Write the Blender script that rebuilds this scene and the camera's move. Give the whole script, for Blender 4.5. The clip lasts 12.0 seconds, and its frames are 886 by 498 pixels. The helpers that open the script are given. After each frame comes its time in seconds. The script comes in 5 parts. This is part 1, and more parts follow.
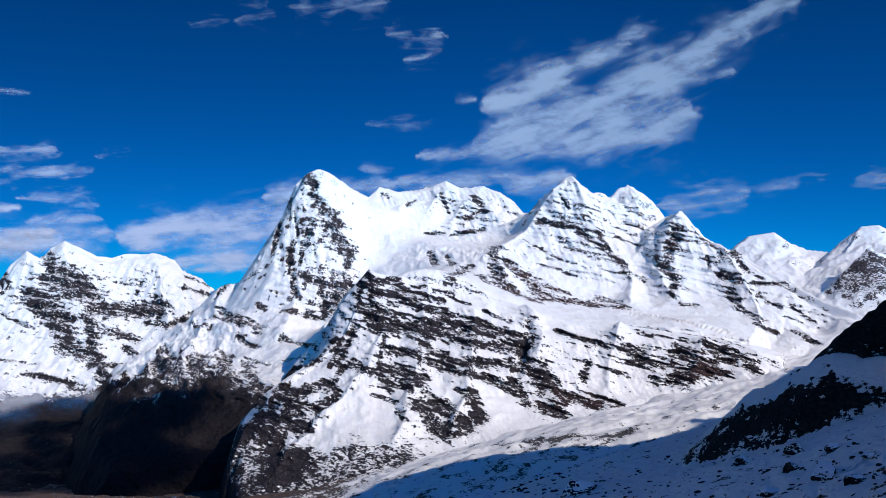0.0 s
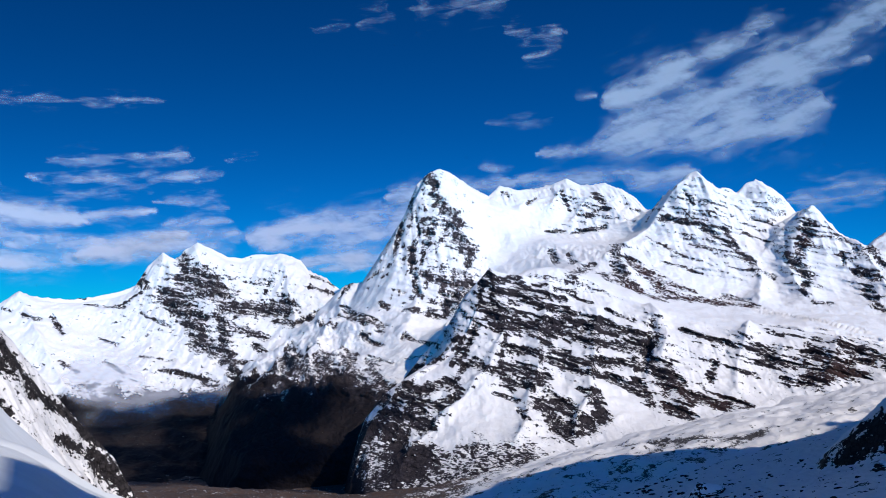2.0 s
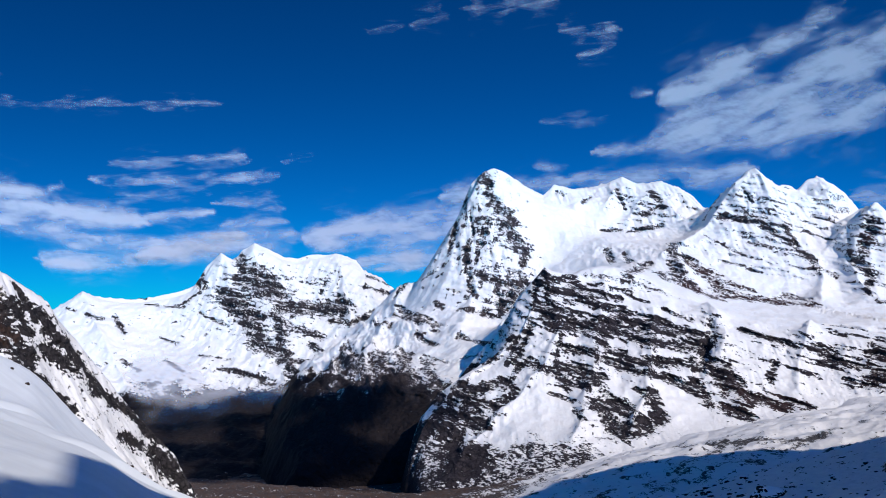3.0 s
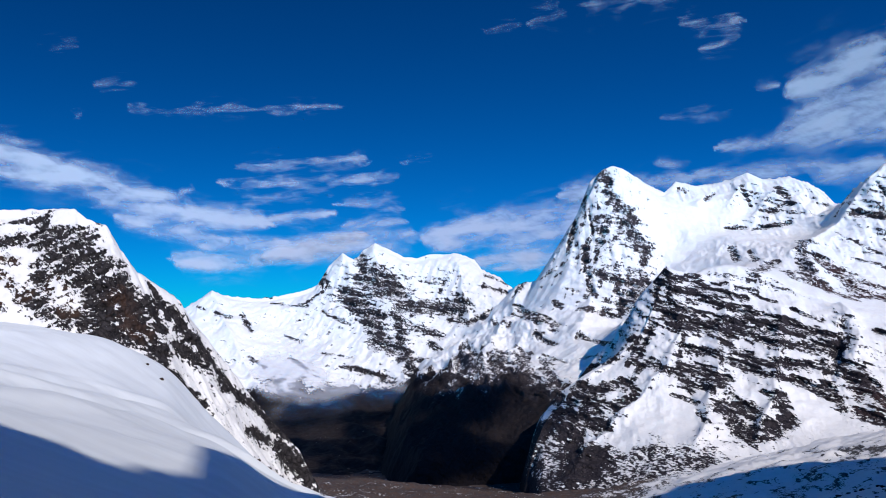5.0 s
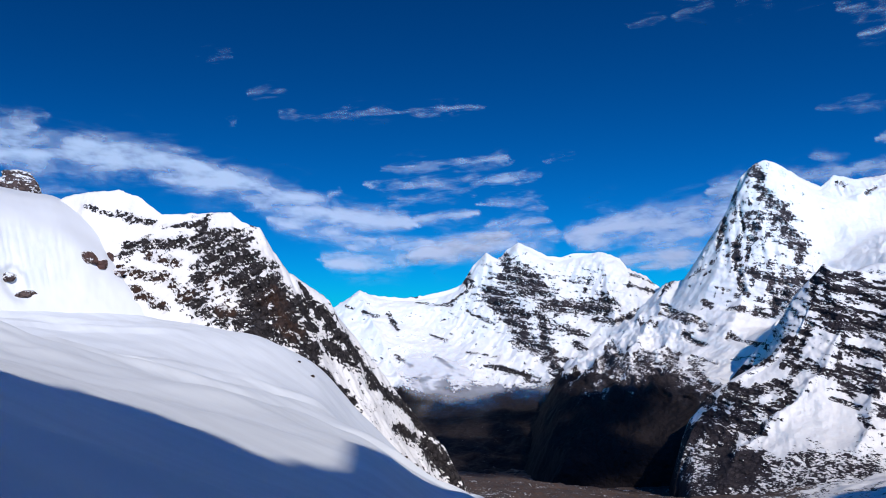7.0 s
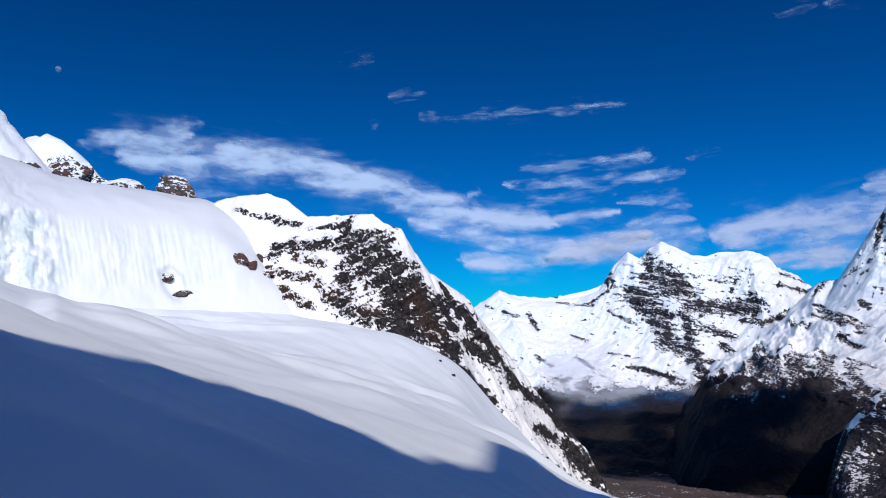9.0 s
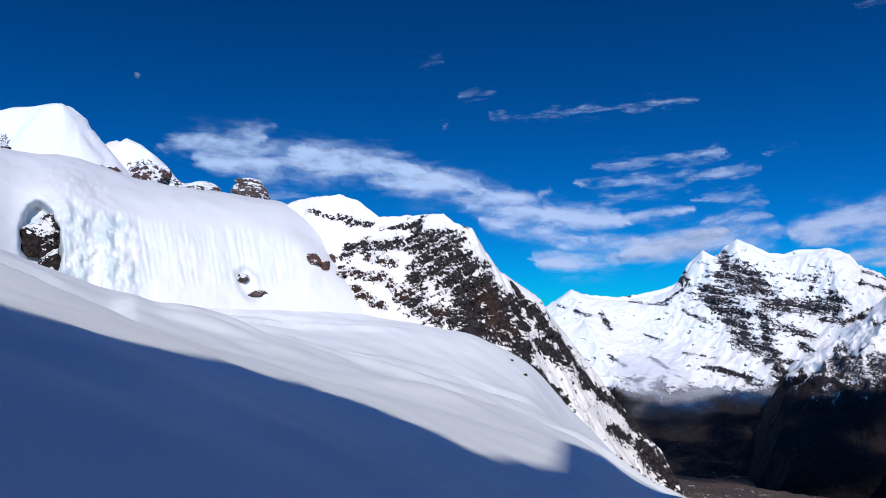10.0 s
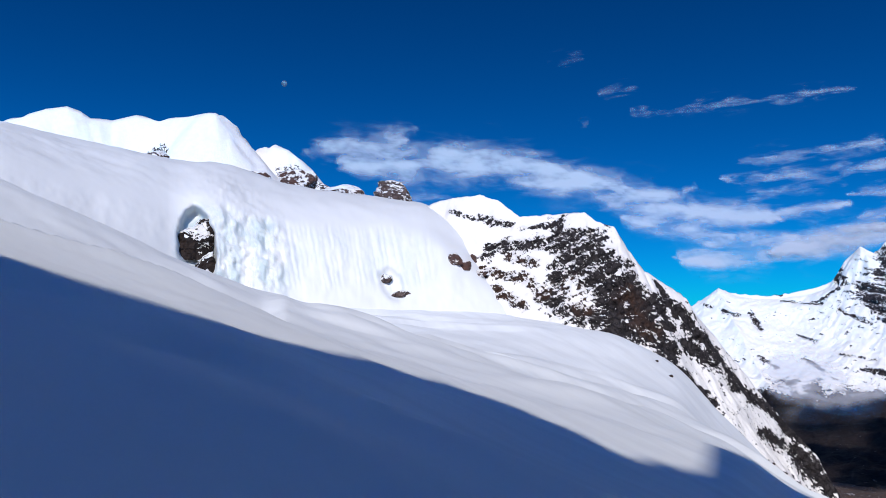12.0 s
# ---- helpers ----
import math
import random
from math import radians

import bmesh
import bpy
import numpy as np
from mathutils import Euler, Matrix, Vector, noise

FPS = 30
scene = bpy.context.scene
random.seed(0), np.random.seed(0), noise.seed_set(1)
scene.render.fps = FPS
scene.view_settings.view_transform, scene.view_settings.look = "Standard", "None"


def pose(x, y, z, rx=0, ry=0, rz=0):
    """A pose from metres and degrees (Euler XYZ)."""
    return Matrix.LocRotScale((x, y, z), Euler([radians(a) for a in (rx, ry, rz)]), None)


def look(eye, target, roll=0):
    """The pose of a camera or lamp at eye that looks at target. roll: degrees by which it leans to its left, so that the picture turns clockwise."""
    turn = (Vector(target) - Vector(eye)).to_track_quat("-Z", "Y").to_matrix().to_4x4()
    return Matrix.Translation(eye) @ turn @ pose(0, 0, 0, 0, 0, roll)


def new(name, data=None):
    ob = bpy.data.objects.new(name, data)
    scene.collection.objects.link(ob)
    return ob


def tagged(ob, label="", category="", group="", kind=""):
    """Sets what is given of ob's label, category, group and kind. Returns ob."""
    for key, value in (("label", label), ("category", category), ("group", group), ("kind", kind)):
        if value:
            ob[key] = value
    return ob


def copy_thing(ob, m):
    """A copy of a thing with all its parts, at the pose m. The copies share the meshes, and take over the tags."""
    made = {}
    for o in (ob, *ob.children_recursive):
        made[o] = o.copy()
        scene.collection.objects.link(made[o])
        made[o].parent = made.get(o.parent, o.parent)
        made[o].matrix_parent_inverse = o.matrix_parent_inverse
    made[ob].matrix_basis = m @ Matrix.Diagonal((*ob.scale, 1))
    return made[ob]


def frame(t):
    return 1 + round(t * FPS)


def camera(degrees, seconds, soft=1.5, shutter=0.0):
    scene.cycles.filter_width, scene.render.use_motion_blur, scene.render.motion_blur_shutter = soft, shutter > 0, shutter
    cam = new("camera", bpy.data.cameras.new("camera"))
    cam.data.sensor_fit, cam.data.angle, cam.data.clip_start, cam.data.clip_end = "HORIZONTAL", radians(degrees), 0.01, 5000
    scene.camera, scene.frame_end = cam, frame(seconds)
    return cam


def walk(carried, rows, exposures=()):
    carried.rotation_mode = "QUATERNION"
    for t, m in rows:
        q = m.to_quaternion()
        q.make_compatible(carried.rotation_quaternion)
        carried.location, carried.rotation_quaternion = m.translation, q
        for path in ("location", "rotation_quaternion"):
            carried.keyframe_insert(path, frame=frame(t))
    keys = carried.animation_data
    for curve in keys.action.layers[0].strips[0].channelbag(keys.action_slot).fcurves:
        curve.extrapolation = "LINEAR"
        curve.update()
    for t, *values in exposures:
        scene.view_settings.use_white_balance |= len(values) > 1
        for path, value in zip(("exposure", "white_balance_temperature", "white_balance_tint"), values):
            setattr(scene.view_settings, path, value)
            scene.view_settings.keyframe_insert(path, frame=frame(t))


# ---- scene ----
EXPOSURES = [(0, 0.0), (12, 0.0)]
cam = camera(49.24, 12.0, soft=0.8)
# seconds, turn to the left, rise and lean of the camera, which stays on one spot
TURNS = [(0, 0.00, 3.45, 0.03), (0.5, 1.99, 3.44, -0.02), (1, 3.85, 3.42, -0.00), (1.5, 5.57, 3.40, -0.03),
         (2, 7.15, 3.37, -0.04), (2.5, 8.77, 3.36, -0.06), (4.5, 15.46, 3.31, -0.01), (5, 17.39, 3.31, 0.03),
         (5.5, 19.45, 3.29, -0.06), (6, 21.59, 3.28, -0.01), (6.5, 23.73, 3.29, 0.06), (7, 25.89, 3.27, 0.03),
         (9, 34.16, 3.25, 0.16), (9.5, 36.22, 3.23, 0.12), (10, 38.37, 3.21, 0.03), (10.5, 40.57, 3.22, 0.01),
         (11, 42.76, 3.21, -0.09), (11.5, 44.83, 3.20, -0.07), (12, 46.71, 3.21, -0.11)]
walk(cam, [(t, pose(0, 0, 0, 90 + rise, 0, turn) @ pose(0, 0, 0, 0, 0, lean)) for t, turn, rise, lean in TURNS], EXPOSURES)

# ---- light: a morning sun behind the camera's right shoulder, deep high-altitude sky ----
SUN_BEARING = 135
SUN_RISE = 34
world = bpy.data.worlds.new("sky")
scene.world = world
world.use_nodes = True
wn = world.node_tree.nodes
sky = wn.new("ShaderNodeTexSky")
sky.sky_type = "NISHITA"
sky.sun_disc = False
sky.sun_elevation = radians(SUN_RISE)
sky.sun_rotation = radians(SUN_BEARING)
sky.altitude = 5400
sky.air_density, sky.dust_density, sky.ozone_density = 1.0, 0.05, 3.0
tint = wn.new("ShaderNodeMix")
tint.data_type, tint.blend_type = "RGBA", "MULTIPLY"
tint.inputs["Factor"].default_value = 1.0
tint.inputs["B"].default_value = (0.010, 0.072, 0.125, 1)
world.node_tree.links.new(sky.outputs[0], tint.inputs["A"])
deep = wn.new("ShaderNodeGamma")
deep.inputs["Gamma"].default_value = 1.42
world.node_tree.links.new(tint.outputs["Result"], deep.inputs["Color"])
grade = wn.new("ShaderNodeMix")
grade.data_type, grade.blend_type = "RGBA", "MULTIPLY"
grade.inputs["Factor"].default_value = 1.0
grade.inputs["B"].default_value = (1.25, 9.5, 7.0, 1)
world.node_tree.links.new(deep.outputs[0], grade.inputs["A"])
away = wn.new("ShaderNodeVectorMath")
away.operation = "DOT_PRODUCT"
away.inputs[1].default_value = (-math.sin(radians(SUN_BEARING)), -math.cos(radians(SUN_BEARING)), 0)
world.node_tree.links.new(wn.new("ShaderNodeTexCoord").outputs["Generated"], away.inputs[0])
even = wn.new("ShaderNodeMapRange")
even.interpolation_type = "SMOOTHSTEP"
even.inputs["From Min"].default_value, even.inputs["From Max"].default_value = -0.75, 0.35
even.inputs["To Min"].default_value, even.inputs["To Max"].default_value = 4.3, 1.0
world.node_tree.links.new(away.outputs["Value"], even.inputs["Value"])
flat = wn.new("ShaderNodeVectorMath")
flat.operation = "SCALE"
sunward = wn.new("ShaderNodeMapRange")
sunward.interpolation_type = "SMOOTHSTEP"
sunward.inputs["From Min"].default_value, sunward.inputs["From Max"].default_value = -0.75, 0.35
sunward.inputs["To Min"].default_value, sunward.inputs["To Max"].default_value = 1.0, 0.0
world.node_tree.links.new(away.outputs["Value"], sunward.inputs["Value"])
paler = wn.new("ShaderNodeMix")
paler.data_type, paler.blend_type = "RGBA", "MULTIPLY"
paler.inputs["B"].default_value = (0.85, 1.3, 1.04, 1)
world.node_tree.links.new(sunward.outputs[0], paler.inputs["Factor"])
world.node_tree.links.new(grade.outputs["Result"], paler.inputs["A"])
world.node_tree.links.new(paler.outputs["Result"], flat.inputs[0])
dim = wn.new("ShaderNodeMapRange")
dim.inputs["From Min"].default_value, dim.inputs["From Max"].default_value = 0.6, 1.0
dim.inputs["To Min"].default_value, dim.inputs["To Max"].default_value = 1.10, 0.68
world.node_tree.links.new(away.outputs["Value"], dim.inputs["Value"])
both_ways = wn.new("ShaderNodeMath")
both_ways.operation = "MULTIPLY"
world.node_tree.links.new(even.outputs["Result"], both_ways.inputs[0])
world.node_tree.links.new(dim.outputs["Result"], both_ways.inputs[1])
world.node_tree.links.new(both_ways.outputs[0], flat.inputs["Scale"])
world.node_tree.links.new(flat.outputs[0], wn["Background"].inputs["Color"])
wn["Background"].inputs["Strength"].default_value = 0.10

sun = new("sun", bpy.data.lights.new("sun", "SUN"))
sun.data.energy, sun.data.angle, sun.data.color = 3.6, radians(0.45), (1.0, 0.935, 0.855)
sun.matrix_world = look((math.sin(radians(SUN_BEARING)), math.cos(radians(SUN_BEARING)), math.tan(radians(SUN_RISE))), (0, 0, 0))


# ---- materials ----
def shader(name):
    mat = bpy.data.materials.new(name)
    mat.use_nodes = True
    return mat, mat.node_tree.nodes, mat.node_tree.links, mat.node_tree.nodes["Principled BSDF"]


def math_node(nodes, links, op, a, b=None, c=None):
    n = nodes.new("ShaderNodeMath")
    n.operation = op
    for k, v in enumerate((a, b, c)):
        if v is None:
            continue
        if isinstance(v, (int, float)):
            n.inputs[k].default_value = v
        else:
            links.new(v, n.inputs[k])
    return n.outputs[0]


def noise_node(nodes, links, vec, size, detail=4.0, rough=0.55, stretch=(1, 1, 1), turn=(0, 0, 0)):
    """Noise with blobs of about that size in metres."""
    m = nodes.new("ShaderNodeMapping")
    m.inputs["Scale"].default_value = [s / size for s in stretch]
    if any(turn):
        turned = nodes.new("ShaderNodeMapping")
        turned.inputs["Rotation"].default_value = [radians(a) for a in turn]
        links.new(vec, turned.inputs["Vector"])
        vec = turned.outputs[0]
    links.new(vec, m.inputs["Vector"])
    n = nodes.new("ShaderNodeTexNoise")
    n.inputs["Scale"].default_value = 1.0
    n.inputs["Detail"].default_value = detail
    n.inputs["Roughness"].default_value = rough
    links.new(m.outputs[0], n.inputs["Vector"])
    return n.outputs["Fac"]


def ramp(nodes, links, fac, stops):
    r = nodes.new("ShaderNodeValToRGB")
    el = r.color_ramp.elements
    while len(el) < len(stops):
        el.new(0.5)
    for e, (p, c) in zip(el, stops):
        e.position, e.color = p, (*c, 1)
    links.new(fac, r.inputs["Fac"])
    return r.outputs["Color"]


def mix_colour(nodes, links, fac, a, b):
    n = nodes.new("ShaderNodeMix")
    n.data_type = "RGBA"
    for key, v in (("Factor", fac), ("A", a), ("B", b)):
        if isinstance(v, tuple):
            n.inputs[key].default_value = (*v, 1)
        elif isinstance(v, (int, float)):
            n.inputs[key].default_value = v
        else:
            links.new(v, n.inputs[key])
    return n.outputs["Result"]


def mountain_material(name, grain, dark=(0.009, 0.009, 0.012), light=(0.058, 0.054, 0.055), warm=(0.16, 0.085, 0.055),
                      snow=(0.90, 0.872, 0.85), patch=0.55, dust=0.0, bump=1.0, bedding=1.0, dip=-12, broad=1.1, speck=2.2, tones=(0.38, 0.70), calm=0.25):
    """Rock with snow on it. The attribute 'rock' says how bare the ground is, 'warm' how brown the rock; grain: metres of the finest marks."""
    mat, nodes, links, bsdf = shader(name)
    geo = nodes.new("ShaderNodeNewGeometry").outputs["Position"]

    def attr(key):
        a = nodes.new("ShaderNodeAttribute")
        a.attribute_name = key
        return a.outputs["Fac"]

    coarse = noise_node(nodes, links, geo, grain * 9, 5, 0.6)
    fold = nodes.new("ShaderNodeTexNoise")
    fold.inputs["Scale"].default_value = 1 / (grain * 22)
    fold.inputs["Detail"].default_value = 3.0
    links.new(geo, fold.inputs["Vector"])
    folded = nodes.new("ShaderNodeVectorMath")
    folded.operation = "MULTIPLY_ADD"
    links.new(fold.outputs["Color"], folded.inputs[0])
    folded.inputs[1].default_value = (grain * 6, grain * 6, grain * 6)
    links.new(geo, folded.inputs[2])
    fine = noise_node(nodes, links, geo, grain * 3.4, 5, 0.70, (0.8, 0.8, 1.3), (18, 12 + dip, 0))
    bed = noise_node(nodes, links, folded.outputs[0], grain * 6, 3, 0.62, (0.34, 0.34, 1.5), (0, dip, 0))
    wob = math_node(nodes, links, "ADD", math_node(nodes, links, "MULTIPLY", math_node(nodes, links, "SUBTRACT", coarse, 0.5), patch * broad),
                    math_node(nodes, links, "MULTIPLY", math_node(nodes, links, "SUBTRACT", fine, 0.5), patch * speck))
    wob = math_node(nodes, links, "ADD", wob, math_node(nodes, links, "MULTIPLY", math_node(nodes, links, "SUBTRACT", bed, 0.5), patch * 1.3 * bedding))
    gate = nodes.new("ShaderNodeMapRange")
    gate.inputs["From Min"].default_value, gate.inputs["From Max"].default_value = 0.05, 0.42
    gate.inputs["To Min"].default_value, gate.inputs["To Max"].default_value = calm, 1.0
    links.new(attr("rock"), gate.inputs["Value"])
    bare = math_node(nodes, links, "ADD", attr("rock"), math_node(nodes, links, "MULTIPLY", wob, gate.outputs["Result"]))
    sharp = nodes.new("ShaderNodeMapRange")
    sharp.inputs["From Min"].default_value, sharp.inputs["From Max"].default_value = 0.47, 0.54
    sharp.interpolation_type = "SMOOTHSTEP"
    links.new(bare, sharp.inputs["Value"])
    fac = sharp.outputs["Result"]
    grit = noise_node(nodes, links, geo, grain * 1.2, 4, 0.7)
    cells = nodes.new("ShaderNodeTexVoronoi")
    cells.feature = "DISTANCE_TO_EDGE"
    cells.inputs["Scale"].default_value = 1 / (grain * 7)
    warp = nodes.new("ShaderNodeTexNoise")
    warp.inputs["Scale"].default_value = 1 / (grain * 5)
    links.new(geo, warp.inputs["Vector"])
    moved = nodes.new("ShaderNodeVectorMath")
    moved.operation = "MULTIPLY_ADD"
    links.new(warp.outputs["Color"], moved.inputs[0])
    moved.inputs[1].default_value = (grain * 6, grain * 6, grain * 6)
    links.new(geo, moved.inputs[2])
    links.new(moved.outputs[0], cells.inputs["Vector"])
    crack = ramp(nodes, links, cells.outputs["Distance"], [(0.0, (0, 0, 0)), (0.16, (1, 1, 1))])
    tone = math_node(nodes, links, "ADD", math_node(nodes, links, "MULTIPLY", bed, 0.35), math_node(nodes, links, "MULTIPLY", grit, 0.45))
    tone = math_node(nodes, links, "ADD", tone, math_node(nodes, links, "MULTIPLY", coarse, 0.3))
    tone = math_node(nodes, links, "ADD", tone, math_node(nodes, links, "MULTIPLY", math_node(nodes, links, "SUBTRACT", crack, 1), 0.12))
    stone = mix_colour(nodes, links, ramp(nodes, links, tone, [(tones[0], (0, 0, 0)), (tones[1], (1, 1, 1))]), dark, light)
    rust = math_node(nodes, links, "MULTIPLY", attr("warm"), ramp(nodes, links, coarse, [(0.40, (0.25, 0.25, 0.25)), (0.62, (1, 1, 1))]))
    stone = mix_colour(nodes, links, rust, stone, mix_colour(nodes, links, grit, tuple(c * 0.45 for c in warm), warm))
    # brown earth made near black: the valley's shade is put into its colour
    shaded_earth = mix_colour(nodes, links, coarse, (0.010, 0.0085, 0.011), (0.026, 0.020, 0.021))
    stone = mix_colour(nodes, links, attr("shaded_soil"), stone, shaded_earth)
    white = mix_colour(nodes, links, ramp(nodes, links, coarse, [(0.35, (0, 0, 0)), (0.7, (1, 1, 1))]), tuple(c * 0.93 for c in snow), snow)
    if dust:
        dirt = math_node(nodes, links, "MULTIPLY", ramp(nodes, links, fine, [(0.45, (0, 0, 0)), (0.75, (1, 1, 1))]), dust)
        white = mix_colour(nodes, links, dirt, white, light)
    links.new(mix_colour(nodes, links, fac, white, stone), bsdf.inputs["Base Color"])
    bsdf.inputs["Roughness"].default_value = 0.8
    bsdf.inputs["Specular IOR Level"].default_value = 0.12
    bp = nodes.new("ShaderNodeBump")
    bp.inputs["Strength"].default_value = 0.9
    bp.inputs["Distance"].default_value = grain * 1.2 * bump
    hi = math_node(nodes, links, "ADD", math_node(nodes, links, "MULTIPLY", fine, 2.2), math_node(nodes, links, "MULTIPLY", grit, 0.6))
    hi = math_node(nodes, links, "ADD", hi, math_node(nodes, links, "MULTIPLY", crack, math_node(nodes, links, "MULTIPLY", fac, 1.0)))
    rough_part = math_node(nodes, links, "MULTIPLY", hi, math_node(nodes, links, "ADD", math_node(nodes, links, "MULTIPLY", fac, 0.55), 0.45))
    links.new(rough_part, bp.inputs["Height"])
    links.new(bp.outputs[0], bsdf.inputs["Normal"])
    return mat


MAT_MASSIF = mountain_material("snow_and_gneiss", 1.9, patch=0.85, bedding=1.0, broad=1.0, speck=3.4, dark=(0.016, 0.014, 0.018), tones=(0.34, 0.66), light=(0.115, 0.095, 0.10), warm=(0.105, 0.046, 0.042))
MAT_WEST = mountain_material("snow_and_brown_scree", 2.0, patch=0.85, bedding=1.0, broad=1.0, speck=3.4, dark=(0.014, 0.012, 0.016), light=(0.095, 0.080, 0.084), warm=(0.055, 0.036, 0.030))
MAT_BUTTRESS = mountain_material("snow_on_banded_rock", 1.7, patch=0.8, bedding=1.6, dip=-16, broad=1.0, speck=3.2, dark=(0.010, 0.009, 0.013), light=(0.07, 0.058, 0.064), warm=(0.085, 0.044, 0.040))
MAT_CLIFF = mountain_material("snow_and_brown_cliff", 0.45, dark=(0.010, 0.009, 0.011), tones=(0.40, 0.72), light=(0.080, 0.070, 0.071), warm=(0.125, 0.060, 0.034), patch=0.8, bedding=0.7, dip=-45, broad=1.5, speck=3.0)
MAT_OUTCROP = mountain_material("brown_outcrop_rock", 0.6, dark=(0.04, 0.030, 0.030), light=(0.17, 0.13, 0.12), warm=(0.16, 0.085, 0.070), patch=0.8, bedding=0.4, broad=1.9, speck=2.4)
MAT_NEAR_RIDGE = mountain_material("dark_rock_with_snow", 1.0, broad=2.0, dark=(0.007, 0.006, 0.007), light=(0.042, 0.036, 0.034), patch=0.8)
MAT_VALLEY = mountain_material("brown_valley_scree", 4.0, dark=(0.020, 0.017, 0.015), light=(0.085, 0.070, 0.055), warm=(0.12, 0.075, 0.055), patch=0.45)
MAT_GLACIER = mountain_material("debris_covered_glacier", 1.3, dark=(0.05, 0.048, 0.052), light=(0.17, 0.155, 0.15), patch=0.8, broad=1.0, speck=2.8)


def snow_material(name, size, colour=(0.90, 0.93, 0.955), ice=(0.60, 0.74, 0.78), worn=0.90):
    """Packed snow; the attribute 'ice' shows where bare blue-grey ice looks out."""
    mat, nodes, links, bsdf = shader(name)
    geo = nodes.new("ShaderNodeNewGeometry").outputs["Position"]
    big = noise_node(nodes, links, geo, size * 14, 4, 0.5)
    small = noise_node(nodes, links, geo, size, 5, 0.6, (1, 1, 1))
    wind = noise_node(nodes, links, geo, size * 5, 4, 0.5, (0.22, 1.2, 0.6), (0, 0, 38))
    a = nodes.new("ShaderNodeAttribute")
    a.attribute_name = "ice"
    white = mix_colour(nodes, links, big, tuple(c * 0.94 for c in colour), colour)
    crust = ramp(nodes, links, noise_node(nodes, links, geo, size * 6, 4, 0.5, (0.10, 1.0, 0.6), (0, 0, 13)), [(0.36, (0, 0, 0)), (0.66, (1, 1, 1))])
    white = mix_colour(nodes, links, crust, tuple(c * worn for c in colour), white)
    streak = math_node(nodes, links, "MULTIPLY", a.outputs["Fac"], ramp(nodes, links, noise_node(nodes, links, geo, size * 6, 6, 0.65, (1, 1, 0.35)), [(0.40, (0, 0, 0)), (0.60, (1, 1, 1))]))
    links.new(mix_colour(nodes, links, streak, white, ice), bsdf.inputs["Base Color"])
    bsdf.inputs["Roughness"].default_value = 0.65
    bsdf.inputs["Specular IOR Level"].default_value = 0.15
    bp = nodes.new("ShaderNodeBump")
    bp.inputs["Strength"].default_value, bp.inputs["Distance"].default_value = 0.10, size * 0.2
    links.new(math_node(nodes, links, "ADD", wind, math_node(nodes, links, "MULTIPLY", small, 0.35)), bp.inputs["Height"])
    links.new(bp.outputs[0], bsdf.inputs["Normal"])
    return mat


MAT_SNOW = snow_material("wind_packed_snow", 0.9)
MAT_ICE = snow_material("fluted_glacier_ice", 1.6, (0.78, 0.795, 0.805), (0.50, 0.59, 0.62), 0.97)

# ---- terrain tools ----
RNG = np.random.RandomState(7)
GRAD = RNG.standard_normal((256, 256, 2))
GRAD /= np.linalg.norm(GRAD, axis=2, keepdims=True)


def gnoise(x, y, seed=0):
    """Gradient noise, about -0.7 to 0.7."""
    x, y = x + seed * 17.31, y + seed * 9.73
    xi, yi = np.floor(x).astype(int), np.floor(y).astype(int)
    fx, fy = x - xi, y - yi
    u, v = fx * fx * fx * (fx * (fx * 6 - 15) + 10), fy * fy * fy * (fy * (fy * 6 - 15) + 10)
    out = 0
    for dx in (0, 1):
        for dy in (0, 1):
            g = GRAD[(xi + dx) & 255, (yi + dy) & 255]
            out = out + (g[..., 0] * (fx - dx) + g[..., 1] * (fy - dy)) * (u if dx else 1 - u) * (v if dy else 1 - v)
    return out


def fbm(x, y, size, octaves=5, gain=0.5, ridged=False, seed=0):
    total, amp, k = 0, 1.0, 1.0 / size
    for o in range(octaves):
        n = gnoise(x * k, y * k, seed + o * 3)
        total = total + amp * ((0.45 - np.abs(n) * 1.6) if ridged else n)
        amp, k = amp * gain, k * 2.03
    return total


def smooth(a, b, v):
    t = np.clip((v - a) / (b - a), 0, 1)
    return t * t * (3 - 2 * t)


def tent(X, Y, pts, near, far, steep=0.0, reach=60.0, soft=0.0):
    """Height of a ridge that falls off on both sides of its crest line: near and far are the slopes to the right and to the left
    of its course; steep is added within reach of the crest."""
    best = np.full(X.shape, -1e9)
    for (x0, y0, z0), (x1, y1, z1) in zip(pts[:-1], pts[1:]):
        dx, dy = x1 - x0, y1 - y0
        L2 = dx * dx + dy * dy + 1e-9
        t = np.clip(((X - x0) * dx + (Y - y0) * dy) / L2, 0, 1)
        ex, ey = X - x0 - t * dx, Y - y0 - t * dy
        d = np.sqrt(ex * ex + ey * ey)
        d = np.sqrt(d * d + soft * soft) - soft
        side = (ex * dy - ey * dx) / (d * math.sqrt(L2) + 1e-6)
        s = far + (near - far) * (0.5 + 0.5 * side)
        best = np.maximum(best, z0 + t * (z1 - z0) - s * d - steep * reach * (1 - np.exp(-d / reach)))
    return best


def crest_distance(X, Y, pts):
    best = np.full(X.shape, 1e9)
    for (x0, y0, z0), (x1, y1, z1) in zip(pts[:-1], pts[1:]):
        dx, dy = x1 - x0, y1 - y0
        t = np.clip(((X - x0) * dx + (Y - y0) * dy) / (dx * dx + dy * dy + 1e-9), 0, 1)
        best = np.minimum(best, np.hypot(X - x0 - t * dx, Y - y0 - t * dy))
    return best


